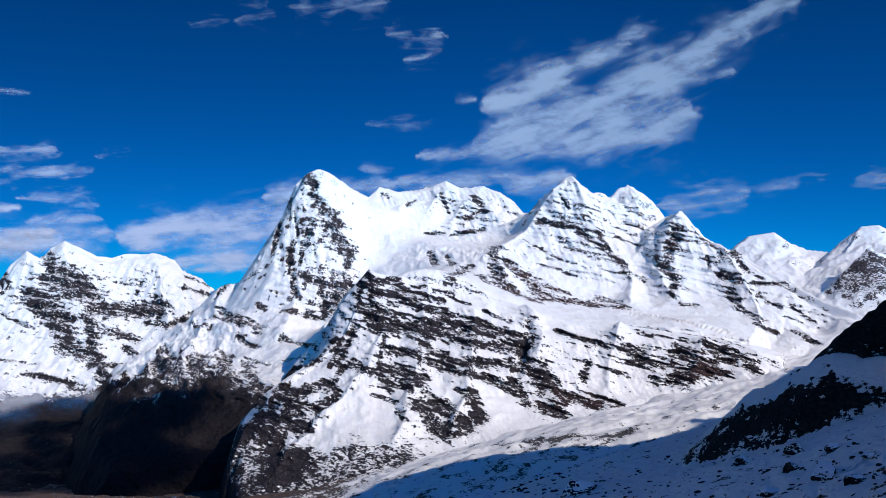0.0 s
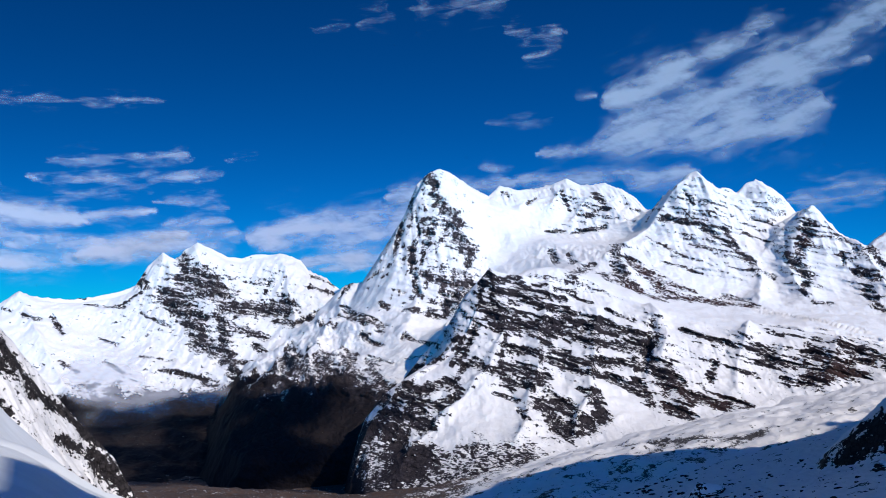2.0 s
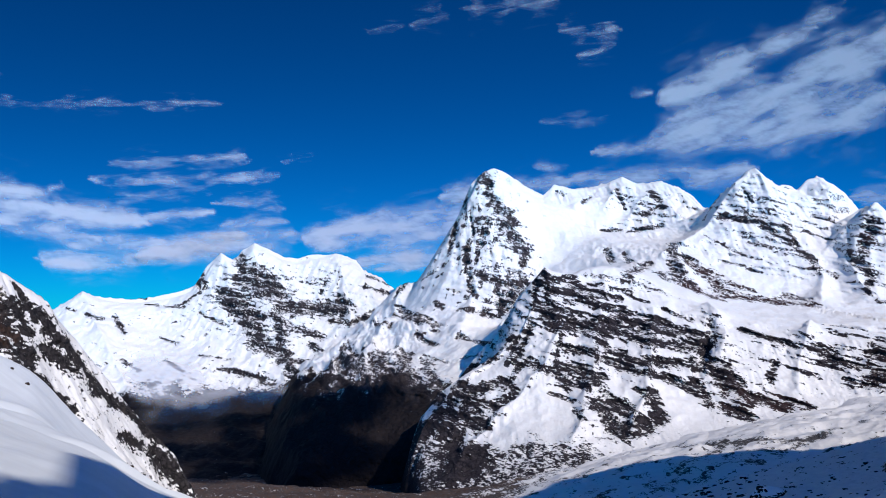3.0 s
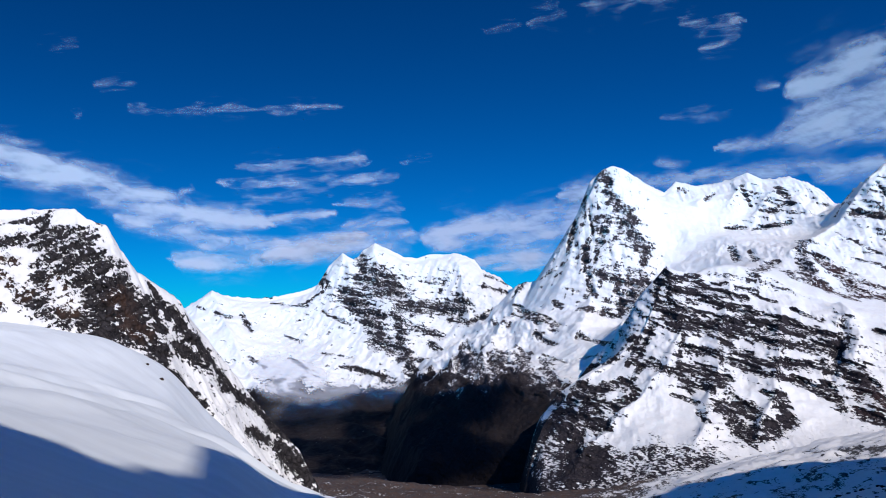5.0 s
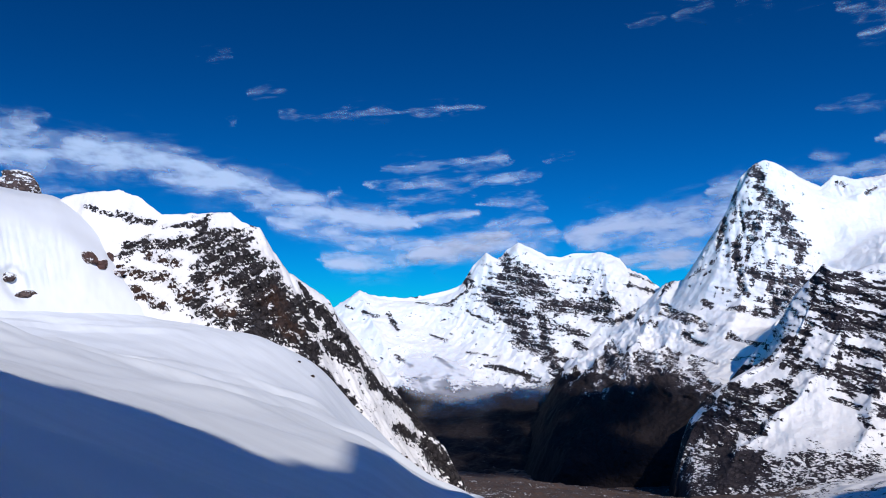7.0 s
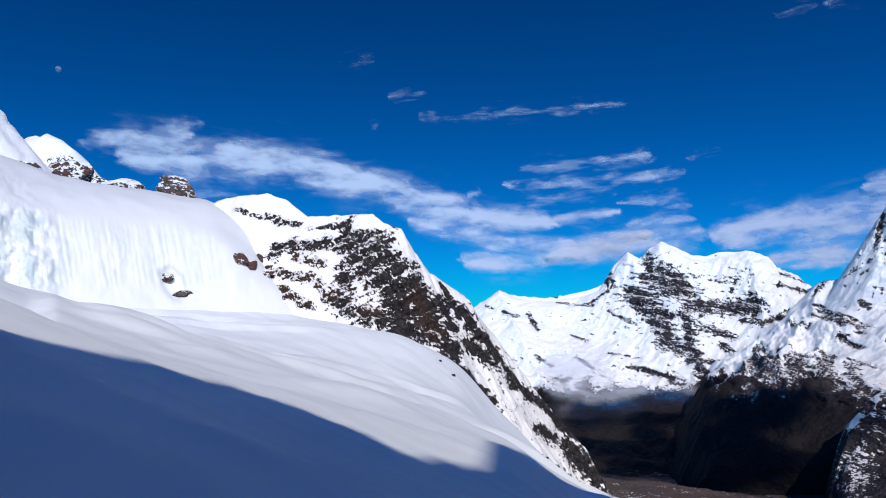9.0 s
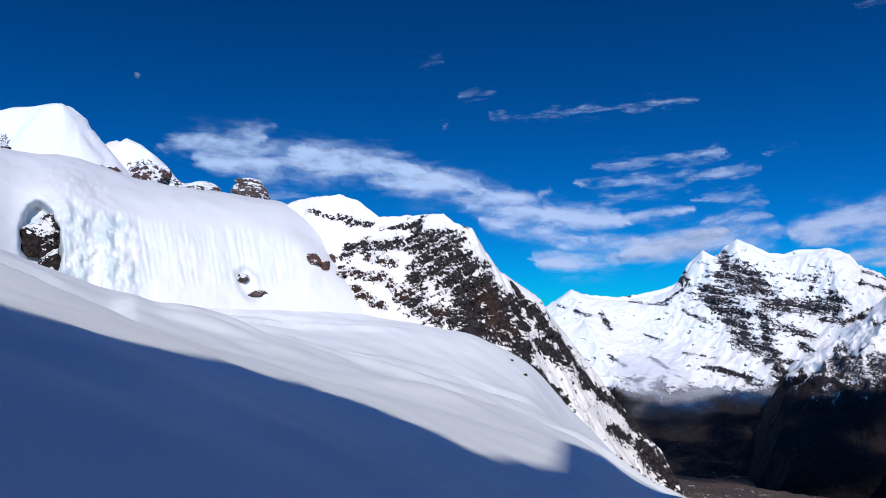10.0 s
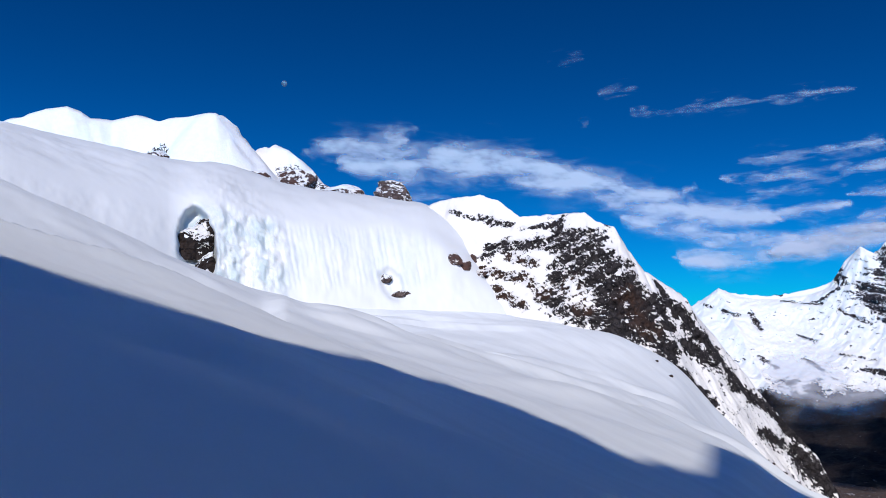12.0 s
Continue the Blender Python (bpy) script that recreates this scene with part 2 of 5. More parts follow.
def spot_heights(X, Y, pts, stiff=0.0):
    """A smooth sheet through a few spot heights (thin-plate spline)."""
    p = np.array(pts, float)
    n = len(p)
    d = np.hypot(p[:, None, 0] - p[None, :, 0], p[:, None, 1] - p[None, :, 1])
    K = np.where(d > 0, d * d * np.log(d + 1e-9), 0) + np.eye(n) * stiff
    A = np.zeros((n + 3, n + 3))
    A[:n, :n] = K
    A[:n, n:] = np.c_[np.ones(n), p[:, :2]]
    A[n:, :n] = A[:n, n:].T
    w = np.linalg.solve(A, np.r_[p[:, 2], 0, 0, 0])
    out = w[n] + w[n + 1] * X + w[n + 2] * Y
    for i in range(n):
        q = np.hypot(X - p[i, 0], Y - p[i, 1])
        out = out + w[i] * q * q * np.log(q + 1e-9)
    return out


def behind(pts, dx, dy, drop):
    """The same line moved aside and lowered: the hidden side of a ridge."""
    return [(x + dx, y + dy, z - drop) for x, y, z in pts]


def ribs(X, Y, lines, height, width):
    """Sharp ribs along some lines, added to a slope."""
    out = np.zeros(X.shape)
    for pts in lines:
        out = np.maximum(out, height * np.exp(-crest_distance(X, Y, pts) / width))
    return out


def skirt(Z, drop, left=0.03, right=0.03, front=0.03, back=0.0):
    """Lets a sheet dive into the ground at its edges."""
    n, m = Z.shape
    a = np.linspace(0, 1, n)[:, None]
    b = np.linspace(0, 1, m)[None, :]
    e = smooth(1 - left, 1, a) + smooth(right, 0, a) + smooth(front, 0, b) + (smooth(1 - back, 1, b) if back else 0)
    return Z - drop * np.clip(e, 0, 1)


def rest_on(sheet, bearing, rise):
    """Where the line of sight at that bearing and rise (degrees) meets a sheet of ground, given as its X, Y, Z grids."""
    X, Y, Z = sheet
    i = int(np.abs(np.degrees(np.arctan2(X[:, -1], Y[:, -1])) - bearing).argmin())
    r = np.hypot(X[i], Y[i])
    e = np.degrees(np.arctan2(Z[i], r))
    hit = np.nonzero(e >= rise)[0]
    j = int(hit[0]) if len(hit) else int(e.argmax())
    return float(X[i, j]), float(Y[i, j]), float(Z[i, j])


def snap(sheet, p):
    """A place near a sheet of ground, moved along the line of sight onto it."""
    x, y, z = p
    return rest_on(sheet, math.degrees(math.atan2(x, y)), math.degrees(math.atan2(z, math.hypot(x, y))))


def near_any(X, Y, Z, spots):
    """How close to any of some spots (x, y, z, radius): 1 at a spot, 0 away from it."""
    out = np.zeros(X.shape)
    for x, y, z, r in spots:
        x, y, z = snap((X, Y, Z), (x, y, z))
        out = np.maximum(out, np.exp(-((X - x) ** 2 + (Y - y) ** 2 + (Z - z) ** 2) / (r * r)))
    return out


def along(X, Y, Z, lines, pieces=5):
    """1 within a radius of some lines (start, end, radius) drawn on a sheet of ground, 0 well away from them."""
    size = float(np.median([r for p, q, r in lines]))
    wander = 1.1 * fbm(X, Y, 3.2 * size, 5, 0.6, seed=37) + 0.5 * fbm(X + Z, Y, 0.9 * size, 3, 0.6, seed=7)
    out = np.zeros(X.shape)
    for p, q, r in lines:
        p, q = Vector(p), Vector(q)
        pts = [snap((X, Y, Z), p.lerp(q, n / pieces)) for n in range(pieces + 1)]
        best = np.full(X.shape, 1e9)
        for (x0, y0, z0), (x1, y1, z1) in zip(pts[:-1], pts[1:]):
            dx, dy, dz = x1 - x0, y1 - y0, z1 - z0
            t = np.clip(((X - x0) * dx + (Y - y0) * dy + (Z - z0) * dz) / (dx * dx + dy * dy + dz * dz + 1e-9), 0, 1)
            best = np.minimum(best, (X - x0 - t * dx) ** 2 + (Y - y0 - t * dy) ** 2 + (Z - z0 - t * dz) ** 2)
        ragged = r * wander
        out = np.maximum(out, smooth(1.7 * r, 0.5 * r, np.sqrt(best) + ragged))
    return out


def refine(X, Y, Z, n, gain=2.5):
    """The same sheet with its points along each bearing drawn together where the ground is steep and faces the valley."""
    r = np.hypot(X, Y)
    e = np.maximum.accumulate(np.arctan2(Z, r), axis=1)
    w = 0.25 * np.diff(r, axis=1) + gain * r[:, :-1] * np.diff(e, axis=1)
    total = np.cumsum(np.pad(w, ((13, 13), (0, 0)), mode="edge"), axis=0)
    w = (total[26:] - total[:-26])[:len(w)] / 26
    w = np.r_[w, np.repeat(w[-1:], len(r) - len(w), axis=0)]
    s = np.c_[np.zeros(len(r)), np.cumsum(w, axis=1)]
    s /= s[:, -1:]
    b = np.arctan2(X[:, -1], Y[:, -1])[:, None]
    even = np.linspace(0, 1, n)
    rn = np.array([np.interp(even, s[i], r[i]) for i in range(len(r))])
    zn = np.array([np.interp(rn[i], r[i], Z[i]) for i in range(len(r))])
    return rn * np.sin(b), rn * np.cos(b), zn


def push_back(X, Y, by):
    """Moves the points of a sheet away from the viewpoint by some metres."""
    k = 1 + by / np.hypot(X, Y)
    return X * k, Y * k


def outcrops(X, Y, Z, lines, dip=-0.2, seed=37, pieces=4):
    """1 on the bare rocks of a sheet of ground, 0 away from them: each is a stroke between two bearings and rises, with its half width in metres."""
    bear = np.degrees(np.arctan2(X[:, -1], Y[:, -1]))
    size = float(np.median([q[4] for q in lines]))
    wander = 1.0 * fbm(X * 0.55, (Z - dip * X) * 1.2, 3.4 * size, 5, 0.62, seed=seed) + 0.9 * fbm(X * 0.5 + Y * 0.3, (Z - dip * X) * 1.5, 0.9 * size, 4, 0.65, seed=seed + 3)
    out = np.zeros(X.shape)
    for b0, e0, b1, e1, r in lines:
        pts = [rest_on((X, Y, Z), b0 + (b1 - b0) * n / pieces, e0 + (e1 - e0) * n / pieces) for n in range(pieces + 1)]
        margin = math.degrees(3.5 * r / math.hypot(pts[0][0], pts[0][1]))
        rows = np.nonzero((bear > min(b0, b1) - margin) & (bear < max(b0, b1) + margin))[0]
        if not len(rows):
            continue
        part = slice(rows[0], rows[-1] + 1)
        x, y, z = X[part], Y[part], Z[part]
        best = np.full(x.shape, 1e9)
        for (x0, y0, z0), (x1, y1, z1) in zip(pts[:-1], pts[1:]):
            dx, dy, dz = x1 - x0, y1 - y0, z1 - z0
            t = np.clip(((x - x0) * dx + (y - y0) * dy + (z - z0) * dz) / (dx * dx + dy * dy + dz * dz + 1e-9), 0, 1)
            best = np.minimum(best, (x - x0 - t * dx) ** 2 + 0.35 * (y - y0 - t * dy) ** 2 + (z - z0 - t * dz) ** 2)
        weight = 0.78 + 0.22 * float(np.clip(r / size, 0, 1))
        out[part] = np.maximum(out[part], weight * smooth(2.3 * r, 0.25 * r, np.sqrt(best) + r * wander[part]))
    return out


def ledges(X, Y, Z, step, dip, seed):
    """Tilted beds of rock: how far each point stands back, in metres, and whether it is a riser (1) or a ledge (0)."""
    back, riser = 0, 0
    for n, (size, share) in enumerate(((step, 0.40), (step * 0.42, 0.35), (step * 0.17, 0.25))):
        q = (Z - dip * X) / size + 0.9 * fbm(X, Y + Z, size * 8, 4, 0.5, seed=seed + n) + 0.25 * fbm(X, Z, size * 1.6, 3, 0.55, seed=seed + 20 + n)
        saw = q - np.floor(q)
        back = back + 0.75 * size * (smooth(0, 0.45, saw) - saw)
        riser = riser + share * smooth(0.36, 0.52, saw) * smooth(1.02, 0.9, saw)
    return back, riser


def link_sheet(name, X, Y, Z, material, layers=None, parent=None):
    """A sheet of ground over a grid of points."""
    n, m = X.shape
    mesh = bpy.data.meshes.new(name)
    mesh.vertices.add(n * m)
    mesh.vertices.foreach_set("co", np.stack([X, Y, Z], 2).astype(np.float32).ravel())
    i = np.arange(n * m).reshape(n, m)
    quads = np.stack([i[:-1, :-1], i[:-1, 1:], i[1:, 1:], i[1:, :-1]], 2).reshape(-1, 4)
    k = len(quads)
    mesh.loops.add(4 * k)
    mesh.loops.foreach_set("vertex_index", quads.astype(np.int32).ravel())
    mesh.polygons.add(k)
    mesh.polygons.foreach_set("loop_start", np.arange(0, 4 * k, 4, dtype=np.int32))
    mesh.polygons.foreach_set("loop_total", np.full(k, 4, dtype=np.int32))
    mesh.update(calc_edges=True)
    mesh.polygons.foreach_set("use_smooth", np.ones(k, dtype=bool))
    for key, val in (layers or {}).items():
        a = mesh.attributes.new(key, "FLOAT", "POINT")
        a.data.foreach_set("value", np.broadcast_to(val, X.shape).astype(np.float32).ravel())
    mesh.materials.append(material)
    ob = new(name, mesh)
    if parent:
        ob.parent = parent
    return ob


def polar(b0, b1, nb, r0, r1, nr, power=1.0):
    """A fan of points between two bearings (degrees, to the right of y) and two ranges."""
    b = np.radians(np.linspace(b1, b0, nb))
    r = r0 + (r1 - r0) * np.linspace(0, 1, nr) ** power
    Bg, Rg = np.meshgrid(b, r, indexing="ij")
    return Rg * np.sin(Bg), Rg * np.cos(Bg)


def fan(bearings, ranges):
    """A fan of points over given bearings (degrees) and ranges."""
    Bg, Rg = np.meshgrid(np.radians(bearings), ranges, indexing="ij")
    return Rg * np.sin(Bg), Rg * np.cos(Bg)


def steepness(X, Y, Z):
    """1 - the upward part of the normal."""
    p = np.stack([X, Y, Z], 2)
    n = np.cross(np.gradient(p, axis=0), np.gradient(p, axis=1))
    return 1 - np.abs(n[..., 2]) / (np.linalg.norm(n, axis=2) + 1e-9)


# ---- main massif ----
MASSIF_WEST = [(-895, 3796, 8), (-874, 3750, 78), (-832, 3728, 91), (-724, 3710, 112), (-657, 3672, 180), (-628, 3672, 277), (-592, 3678, 364), (-551, 3689, 452), (-518, 3684, 519), (-474, 3690, 535),
               (-427, 3736, 515), (-370, 3832, 481), (-308, 3968, 456), (-266, 4041, 507), (-202, 4095, 502), (-119, 4128, 504), (-47, 4150, 529), (14, 4150, 548), (75, 4149, 521), (172, 4116, 520), (242, 4073, 490), (293, 4029, 449), (330, 3986, 397), (366, 3943, 384)]
MASSIF_EAST = [(366, 3943, 384), (380, 3781, 430), (419, 3737, 458), (471, 3710, 499), (496, 3697, 506), (535, 3702, 476), (581, 3715, 445), (616, 3730, 451), (661, 3762, 428), (692, 3787, 467), (733, 3800, 489),
               (784, 3800, 455), (836, 3789, 409), (869, 3761, 353), (834, 3502, 339), (854, 3456, 353), (891, 3447, 303), (940, 3444, 252), (989, 3441, 218), (1030, 3408, 208), (1083, 3328, 148), (1158, 3218, 83), (1226, 3107, 21), (1287, 3017, -13), (1335, 2952, -61)]
MASSIF_RIBS = [
    [(-474, 3690, 531), (-430, 3680, 397), (-386, 3675, 320), (-346, 3644, 221), (-347, 3573, 133), (-372, 3460, 28), (-370, 3309, -89), (-376, 3027, -169)],
    [(-657, 3672, 180), (-579, 3553, 91), (-525, 3410, -32), (-538, 3256, -144)],
    [(-566, 3656, 308), (-566, 3596, 197), (-536, 3479, 48)],
    [(-832, 3728, 91), (-837, 3553, -33), (-857, 3393, -111), (-842, 3191, -215)],
    [(-266, 4041, 503), (-219, 3974, 382), (-191, 3875, 258)],
    [(14, 4150, 543), (-21, 4050, 413), (-56, 3960, 311)],
    [(172, 4116, 515), (132, 4028, 387), (37, 3900, 237)],
    [(471, 3710, 499), (375, 3631, 392), (304, 3547, 310), (192, 3415, 224), (171, 3326, 144), (208, 3213, 55)],
    [(496, 3697, 502), (527, 3581, 323), (598, 3449, 210), (651, 3317, 105), (605, 3183, -1)],
    [(692, 3787, 463), (756, 3622, 306), (765, 3477, 191)],
    [(854, 3456, 349), (791, 3409, 228), (744, 3338, 125), (761, 3211, 17)],
    [(989, 3441, 216), (979, 3308, 105), (1008, 3163, -1), (1034, 3028, -98)],
]
MASSIF_FLOOR = [(-140, 2847, 73), (-7, 3200, 120), (-73, 3649, 243), (147, 3797, 264), (239, 2810, -26), (369, 2927, -27), (695, 2867, -51), (633, 3137, -14), (849, 2825, -75), (1175, 3030, -98), (1359, 3007, -97),
                (-381, 2925, -180), (-495, 2807, -238), (-420, 3223, -86), (-659, 3386, -32), (-730, 3269, -145), (-685, 2921, -247), (-887, 2866, -292), (-896, 2653, -392), (-574, 2587, -383), (-214, 2742, -121), (-965, 3572, -117), (-955, 3263, -220), (182, 2694, -25), (860, 2612, -145)]
MASSIF_FACES = [(-607, 3650, 243), (-543, 3518, 90), (-474, 3619, 156), (-415, 3405, -32), (-693, 3553, 29), (-482, 3668, 309), (-386, 3675, 320), (-346, 3644, 221), (-372, 3460, 28), (-370, 3309, -89), (-315, 3727, 314), (-224, 3683, 224), (-146, 3877, 327), (37, 3990, 383), (198, 3925, 366), (256, 3771, 274)]
MASSIF_FACES_EAST = [(370, 3581, 302), (437, 3453, 190), (230, 3392, 167), (598, 3449, 190), (510, 3281, 46), (400, 3175, 26), (215, 3173, 59), (754, 3520, 214), (734, 3340, 86), (740, 3646, 308), (802, 3376, 186), (875, 3285, 85), (826, 3174, 8), (964, 3260, 84), (1028, 3115, -10), (1081, 3012, -62), (1117, 3158, 26), (1222, 3012, -45)]
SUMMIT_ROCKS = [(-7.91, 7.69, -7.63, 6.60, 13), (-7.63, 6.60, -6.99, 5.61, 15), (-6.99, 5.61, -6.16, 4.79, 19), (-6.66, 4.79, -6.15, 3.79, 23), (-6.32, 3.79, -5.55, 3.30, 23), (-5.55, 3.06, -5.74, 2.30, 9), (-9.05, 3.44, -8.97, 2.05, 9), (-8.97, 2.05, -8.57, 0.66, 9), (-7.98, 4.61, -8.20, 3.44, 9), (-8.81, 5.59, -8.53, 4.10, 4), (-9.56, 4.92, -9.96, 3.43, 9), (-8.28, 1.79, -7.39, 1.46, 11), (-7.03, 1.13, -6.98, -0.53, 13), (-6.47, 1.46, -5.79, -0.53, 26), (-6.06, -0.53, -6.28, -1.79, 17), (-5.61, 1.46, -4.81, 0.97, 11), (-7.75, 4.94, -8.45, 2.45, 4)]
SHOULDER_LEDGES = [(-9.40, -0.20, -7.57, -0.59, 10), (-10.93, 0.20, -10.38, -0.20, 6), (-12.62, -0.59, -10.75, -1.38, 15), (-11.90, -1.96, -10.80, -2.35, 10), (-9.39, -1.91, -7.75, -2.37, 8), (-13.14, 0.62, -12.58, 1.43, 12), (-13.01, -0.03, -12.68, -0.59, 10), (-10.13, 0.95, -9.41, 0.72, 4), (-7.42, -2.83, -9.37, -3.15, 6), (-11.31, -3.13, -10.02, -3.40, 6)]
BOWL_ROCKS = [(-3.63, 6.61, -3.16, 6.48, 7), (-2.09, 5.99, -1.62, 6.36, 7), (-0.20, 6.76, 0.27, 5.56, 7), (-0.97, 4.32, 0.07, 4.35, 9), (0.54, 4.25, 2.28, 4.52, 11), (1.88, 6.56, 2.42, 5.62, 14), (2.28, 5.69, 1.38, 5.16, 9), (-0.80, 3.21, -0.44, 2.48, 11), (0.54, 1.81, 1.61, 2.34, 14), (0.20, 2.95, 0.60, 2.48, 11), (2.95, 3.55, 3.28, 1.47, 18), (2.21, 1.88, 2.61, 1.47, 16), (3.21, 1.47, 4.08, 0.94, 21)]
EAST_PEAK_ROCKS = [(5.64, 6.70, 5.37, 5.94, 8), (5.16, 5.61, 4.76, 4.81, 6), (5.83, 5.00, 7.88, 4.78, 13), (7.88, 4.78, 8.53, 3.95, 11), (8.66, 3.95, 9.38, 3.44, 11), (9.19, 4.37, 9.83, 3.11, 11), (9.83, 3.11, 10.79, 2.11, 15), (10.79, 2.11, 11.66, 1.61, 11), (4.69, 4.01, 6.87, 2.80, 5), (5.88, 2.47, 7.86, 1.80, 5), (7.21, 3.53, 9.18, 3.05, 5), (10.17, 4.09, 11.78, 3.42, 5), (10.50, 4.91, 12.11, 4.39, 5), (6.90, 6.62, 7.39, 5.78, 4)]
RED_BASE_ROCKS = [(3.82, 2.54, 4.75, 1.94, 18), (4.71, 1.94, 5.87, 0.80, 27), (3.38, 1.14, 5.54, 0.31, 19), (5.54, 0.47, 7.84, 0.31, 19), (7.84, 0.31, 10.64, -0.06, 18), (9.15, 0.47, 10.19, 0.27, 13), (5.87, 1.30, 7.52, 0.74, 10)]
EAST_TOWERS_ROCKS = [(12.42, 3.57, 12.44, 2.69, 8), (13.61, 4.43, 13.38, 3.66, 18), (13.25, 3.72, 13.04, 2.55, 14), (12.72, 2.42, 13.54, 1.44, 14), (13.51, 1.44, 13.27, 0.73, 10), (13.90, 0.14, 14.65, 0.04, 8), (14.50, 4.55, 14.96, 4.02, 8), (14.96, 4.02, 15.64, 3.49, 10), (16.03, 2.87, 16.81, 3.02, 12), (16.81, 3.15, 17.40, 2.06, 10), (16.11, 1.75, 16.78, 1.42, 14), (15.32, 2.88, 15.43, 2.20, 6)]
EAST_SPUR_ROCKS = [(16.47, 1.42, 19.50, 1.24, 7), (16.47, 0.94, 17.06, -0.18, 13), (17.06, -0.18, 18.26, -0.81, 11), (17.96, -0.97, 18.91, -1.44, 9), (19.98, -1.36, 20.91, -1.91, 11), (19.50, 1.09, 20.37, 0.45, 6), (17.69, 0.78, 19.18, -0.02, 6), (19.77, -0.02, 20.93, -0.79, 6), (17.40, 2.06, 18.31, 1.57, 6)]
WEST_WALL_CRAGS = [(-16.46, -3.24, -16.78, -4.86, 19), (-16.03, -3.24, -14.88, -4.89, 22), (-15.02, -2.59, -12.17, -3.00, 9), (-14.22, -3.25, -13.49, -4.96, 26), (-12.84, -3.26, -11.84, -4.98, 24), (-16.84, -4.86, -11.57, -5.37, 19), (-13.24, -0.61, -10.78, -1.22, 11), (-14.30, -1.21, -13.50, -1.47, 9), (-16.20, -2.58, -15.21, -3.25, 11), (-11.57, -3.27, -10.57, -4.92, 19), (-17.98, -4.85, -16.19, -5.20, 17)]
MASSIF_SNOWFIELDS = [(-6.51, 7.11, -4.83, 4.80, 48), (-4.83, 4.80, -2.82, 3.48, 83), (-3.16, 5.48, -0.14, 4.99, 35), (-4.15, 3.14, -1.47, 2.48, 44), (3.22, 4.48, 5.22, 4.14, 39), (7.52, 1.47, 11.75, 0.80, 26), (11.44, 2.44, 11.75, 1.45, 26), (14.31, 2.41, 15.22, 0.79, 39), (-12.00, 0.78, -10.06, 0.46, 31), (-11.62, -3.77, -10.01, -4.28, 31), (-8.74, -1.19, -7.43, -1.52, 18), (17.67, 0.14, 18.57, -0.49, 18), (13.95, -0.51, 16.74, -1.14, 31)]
X, Y = polar(-24, 27, 870, 2600, 4380, 300)
d = np.minimum(crest_distance(X, Y, MASSIF_WEST), crest_distance(X, Y, MASSIF_EAST))
k = smooth(0, 70, d)
wx = X + k * 22 * fbm(X, Y, 170, 3, seed=4)
wy = Y + k * 22 * fbm(X, Y, 170, 3, seed=9)
crests = np.maximum(tent(X, Y, MASSIF_WEST, 1.9, 1.3, 0.6, 40), tent(X, Y, MASSIF_EAST, 1.9, 1.3, 0.6, 40))
low = spot_heights(wx, wy, MASSIF_FLOOR + MASSIF_FACES + MASSIF_FACES_EAST + behind(MASSIF_WEST + MASSIF_EAST, 0, 0, 22) + behind(MASSIF_WEST[::2], -60, 300, 380) + behind(MASSIF_EAST[::2], 60, 300, 380), 2e3)
low = np.minimum(low + ribs(wx, wy, MASSIF_RIBS, 34, 38), crests + 1.5 * d + 1)
Z = np.maximum(crests, low)
cragged = 0.25 + 0.4 * smooth(0.08, 0.3, steepness(X, Y, Z))
cragged = np.maximum(cragged, 0.9 * smooth(-120, -260, Z))
Z = Z + k * cragged * 26 * fbm(X, Y, 150, 4, 0.5, True, seed=11)
Z = Z - 220 * smooth(2900, 2820, np.hypot(X, Y)) * smooth(-4.6, -3.6, np.degrees(np.arctan2(X, Y)))
Z = skirt(Z, 400, 0.11, 0.01, 0.03)
X, Y, Z = refine(X, Y, Z, 370)
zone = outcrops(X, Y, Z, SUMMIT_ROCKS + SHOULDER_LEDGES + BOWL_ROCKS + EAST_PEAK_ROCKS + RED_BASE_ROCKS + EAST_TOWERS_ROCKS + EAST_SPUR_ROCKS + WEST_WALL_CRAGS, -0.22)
k = smooth(0, 40, np.minimum(crest_distance(X, Y, MASSIF_WEST), crest_distance(X, Y, MASSIF_EAST)))
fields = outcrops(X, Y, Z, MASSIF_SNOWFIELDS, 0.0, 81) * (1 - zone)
snowy = (1 - zone) * k * (1 - 0.8 * fields)
st = steepness(X, Y, Z)
back, riser = ledges(X, Y, Z, 46, -0.24, 3)
bedded = (0.12 + 0.30 * smooth(-100, 150, X) * smooth(0.1, 0.35, st)) * k
flutes = 2.4 * fbm(X, Z + 0.5 * Y, 14, 4, 0.6, True, seed=18) + 12 * fbm(X + 0.25 * Y, Z * 0.10 + Y * 0.12, 42, 5, 0.55, True, seed=15) * smooth(40, 230, Z)
wall_side = smooth(-620, -720, X) * smooth(0, -80, Z)
rough_rock = 12 * fbm(X, Z * 0.7 + Y * 0.3, 46, 5, 0.55, True, seed=77) + 3.5 * fbm(X, Z, 11, 3, 0.6, seed=79)
hollows = 9 * fbm(X, Y + Z, 55, 6, 0.6, seed=17)
seracs = along(X, Y, Z, [((590, 3104, -16), (721, 2974, -41), 16), ((721, 2974, -41), (829, 2841, -72), 14)])
bench = np.array((829, 2841, -72)) - np.array((590, 3104, -16))
step = (X * bench[0] + Y * bench[1]) / np.hypot(bench[0], bench[1])
Z = Z + seracs * 11 * (np.abs(np.sin(math.pi * (step + 3 * fbm(X, Y, 30, 2, seed=13)) / 15)) - 0.3) + (1 - k) * 2.5 * fbm(X, Y, 26, 4, 0.6, seed=8)
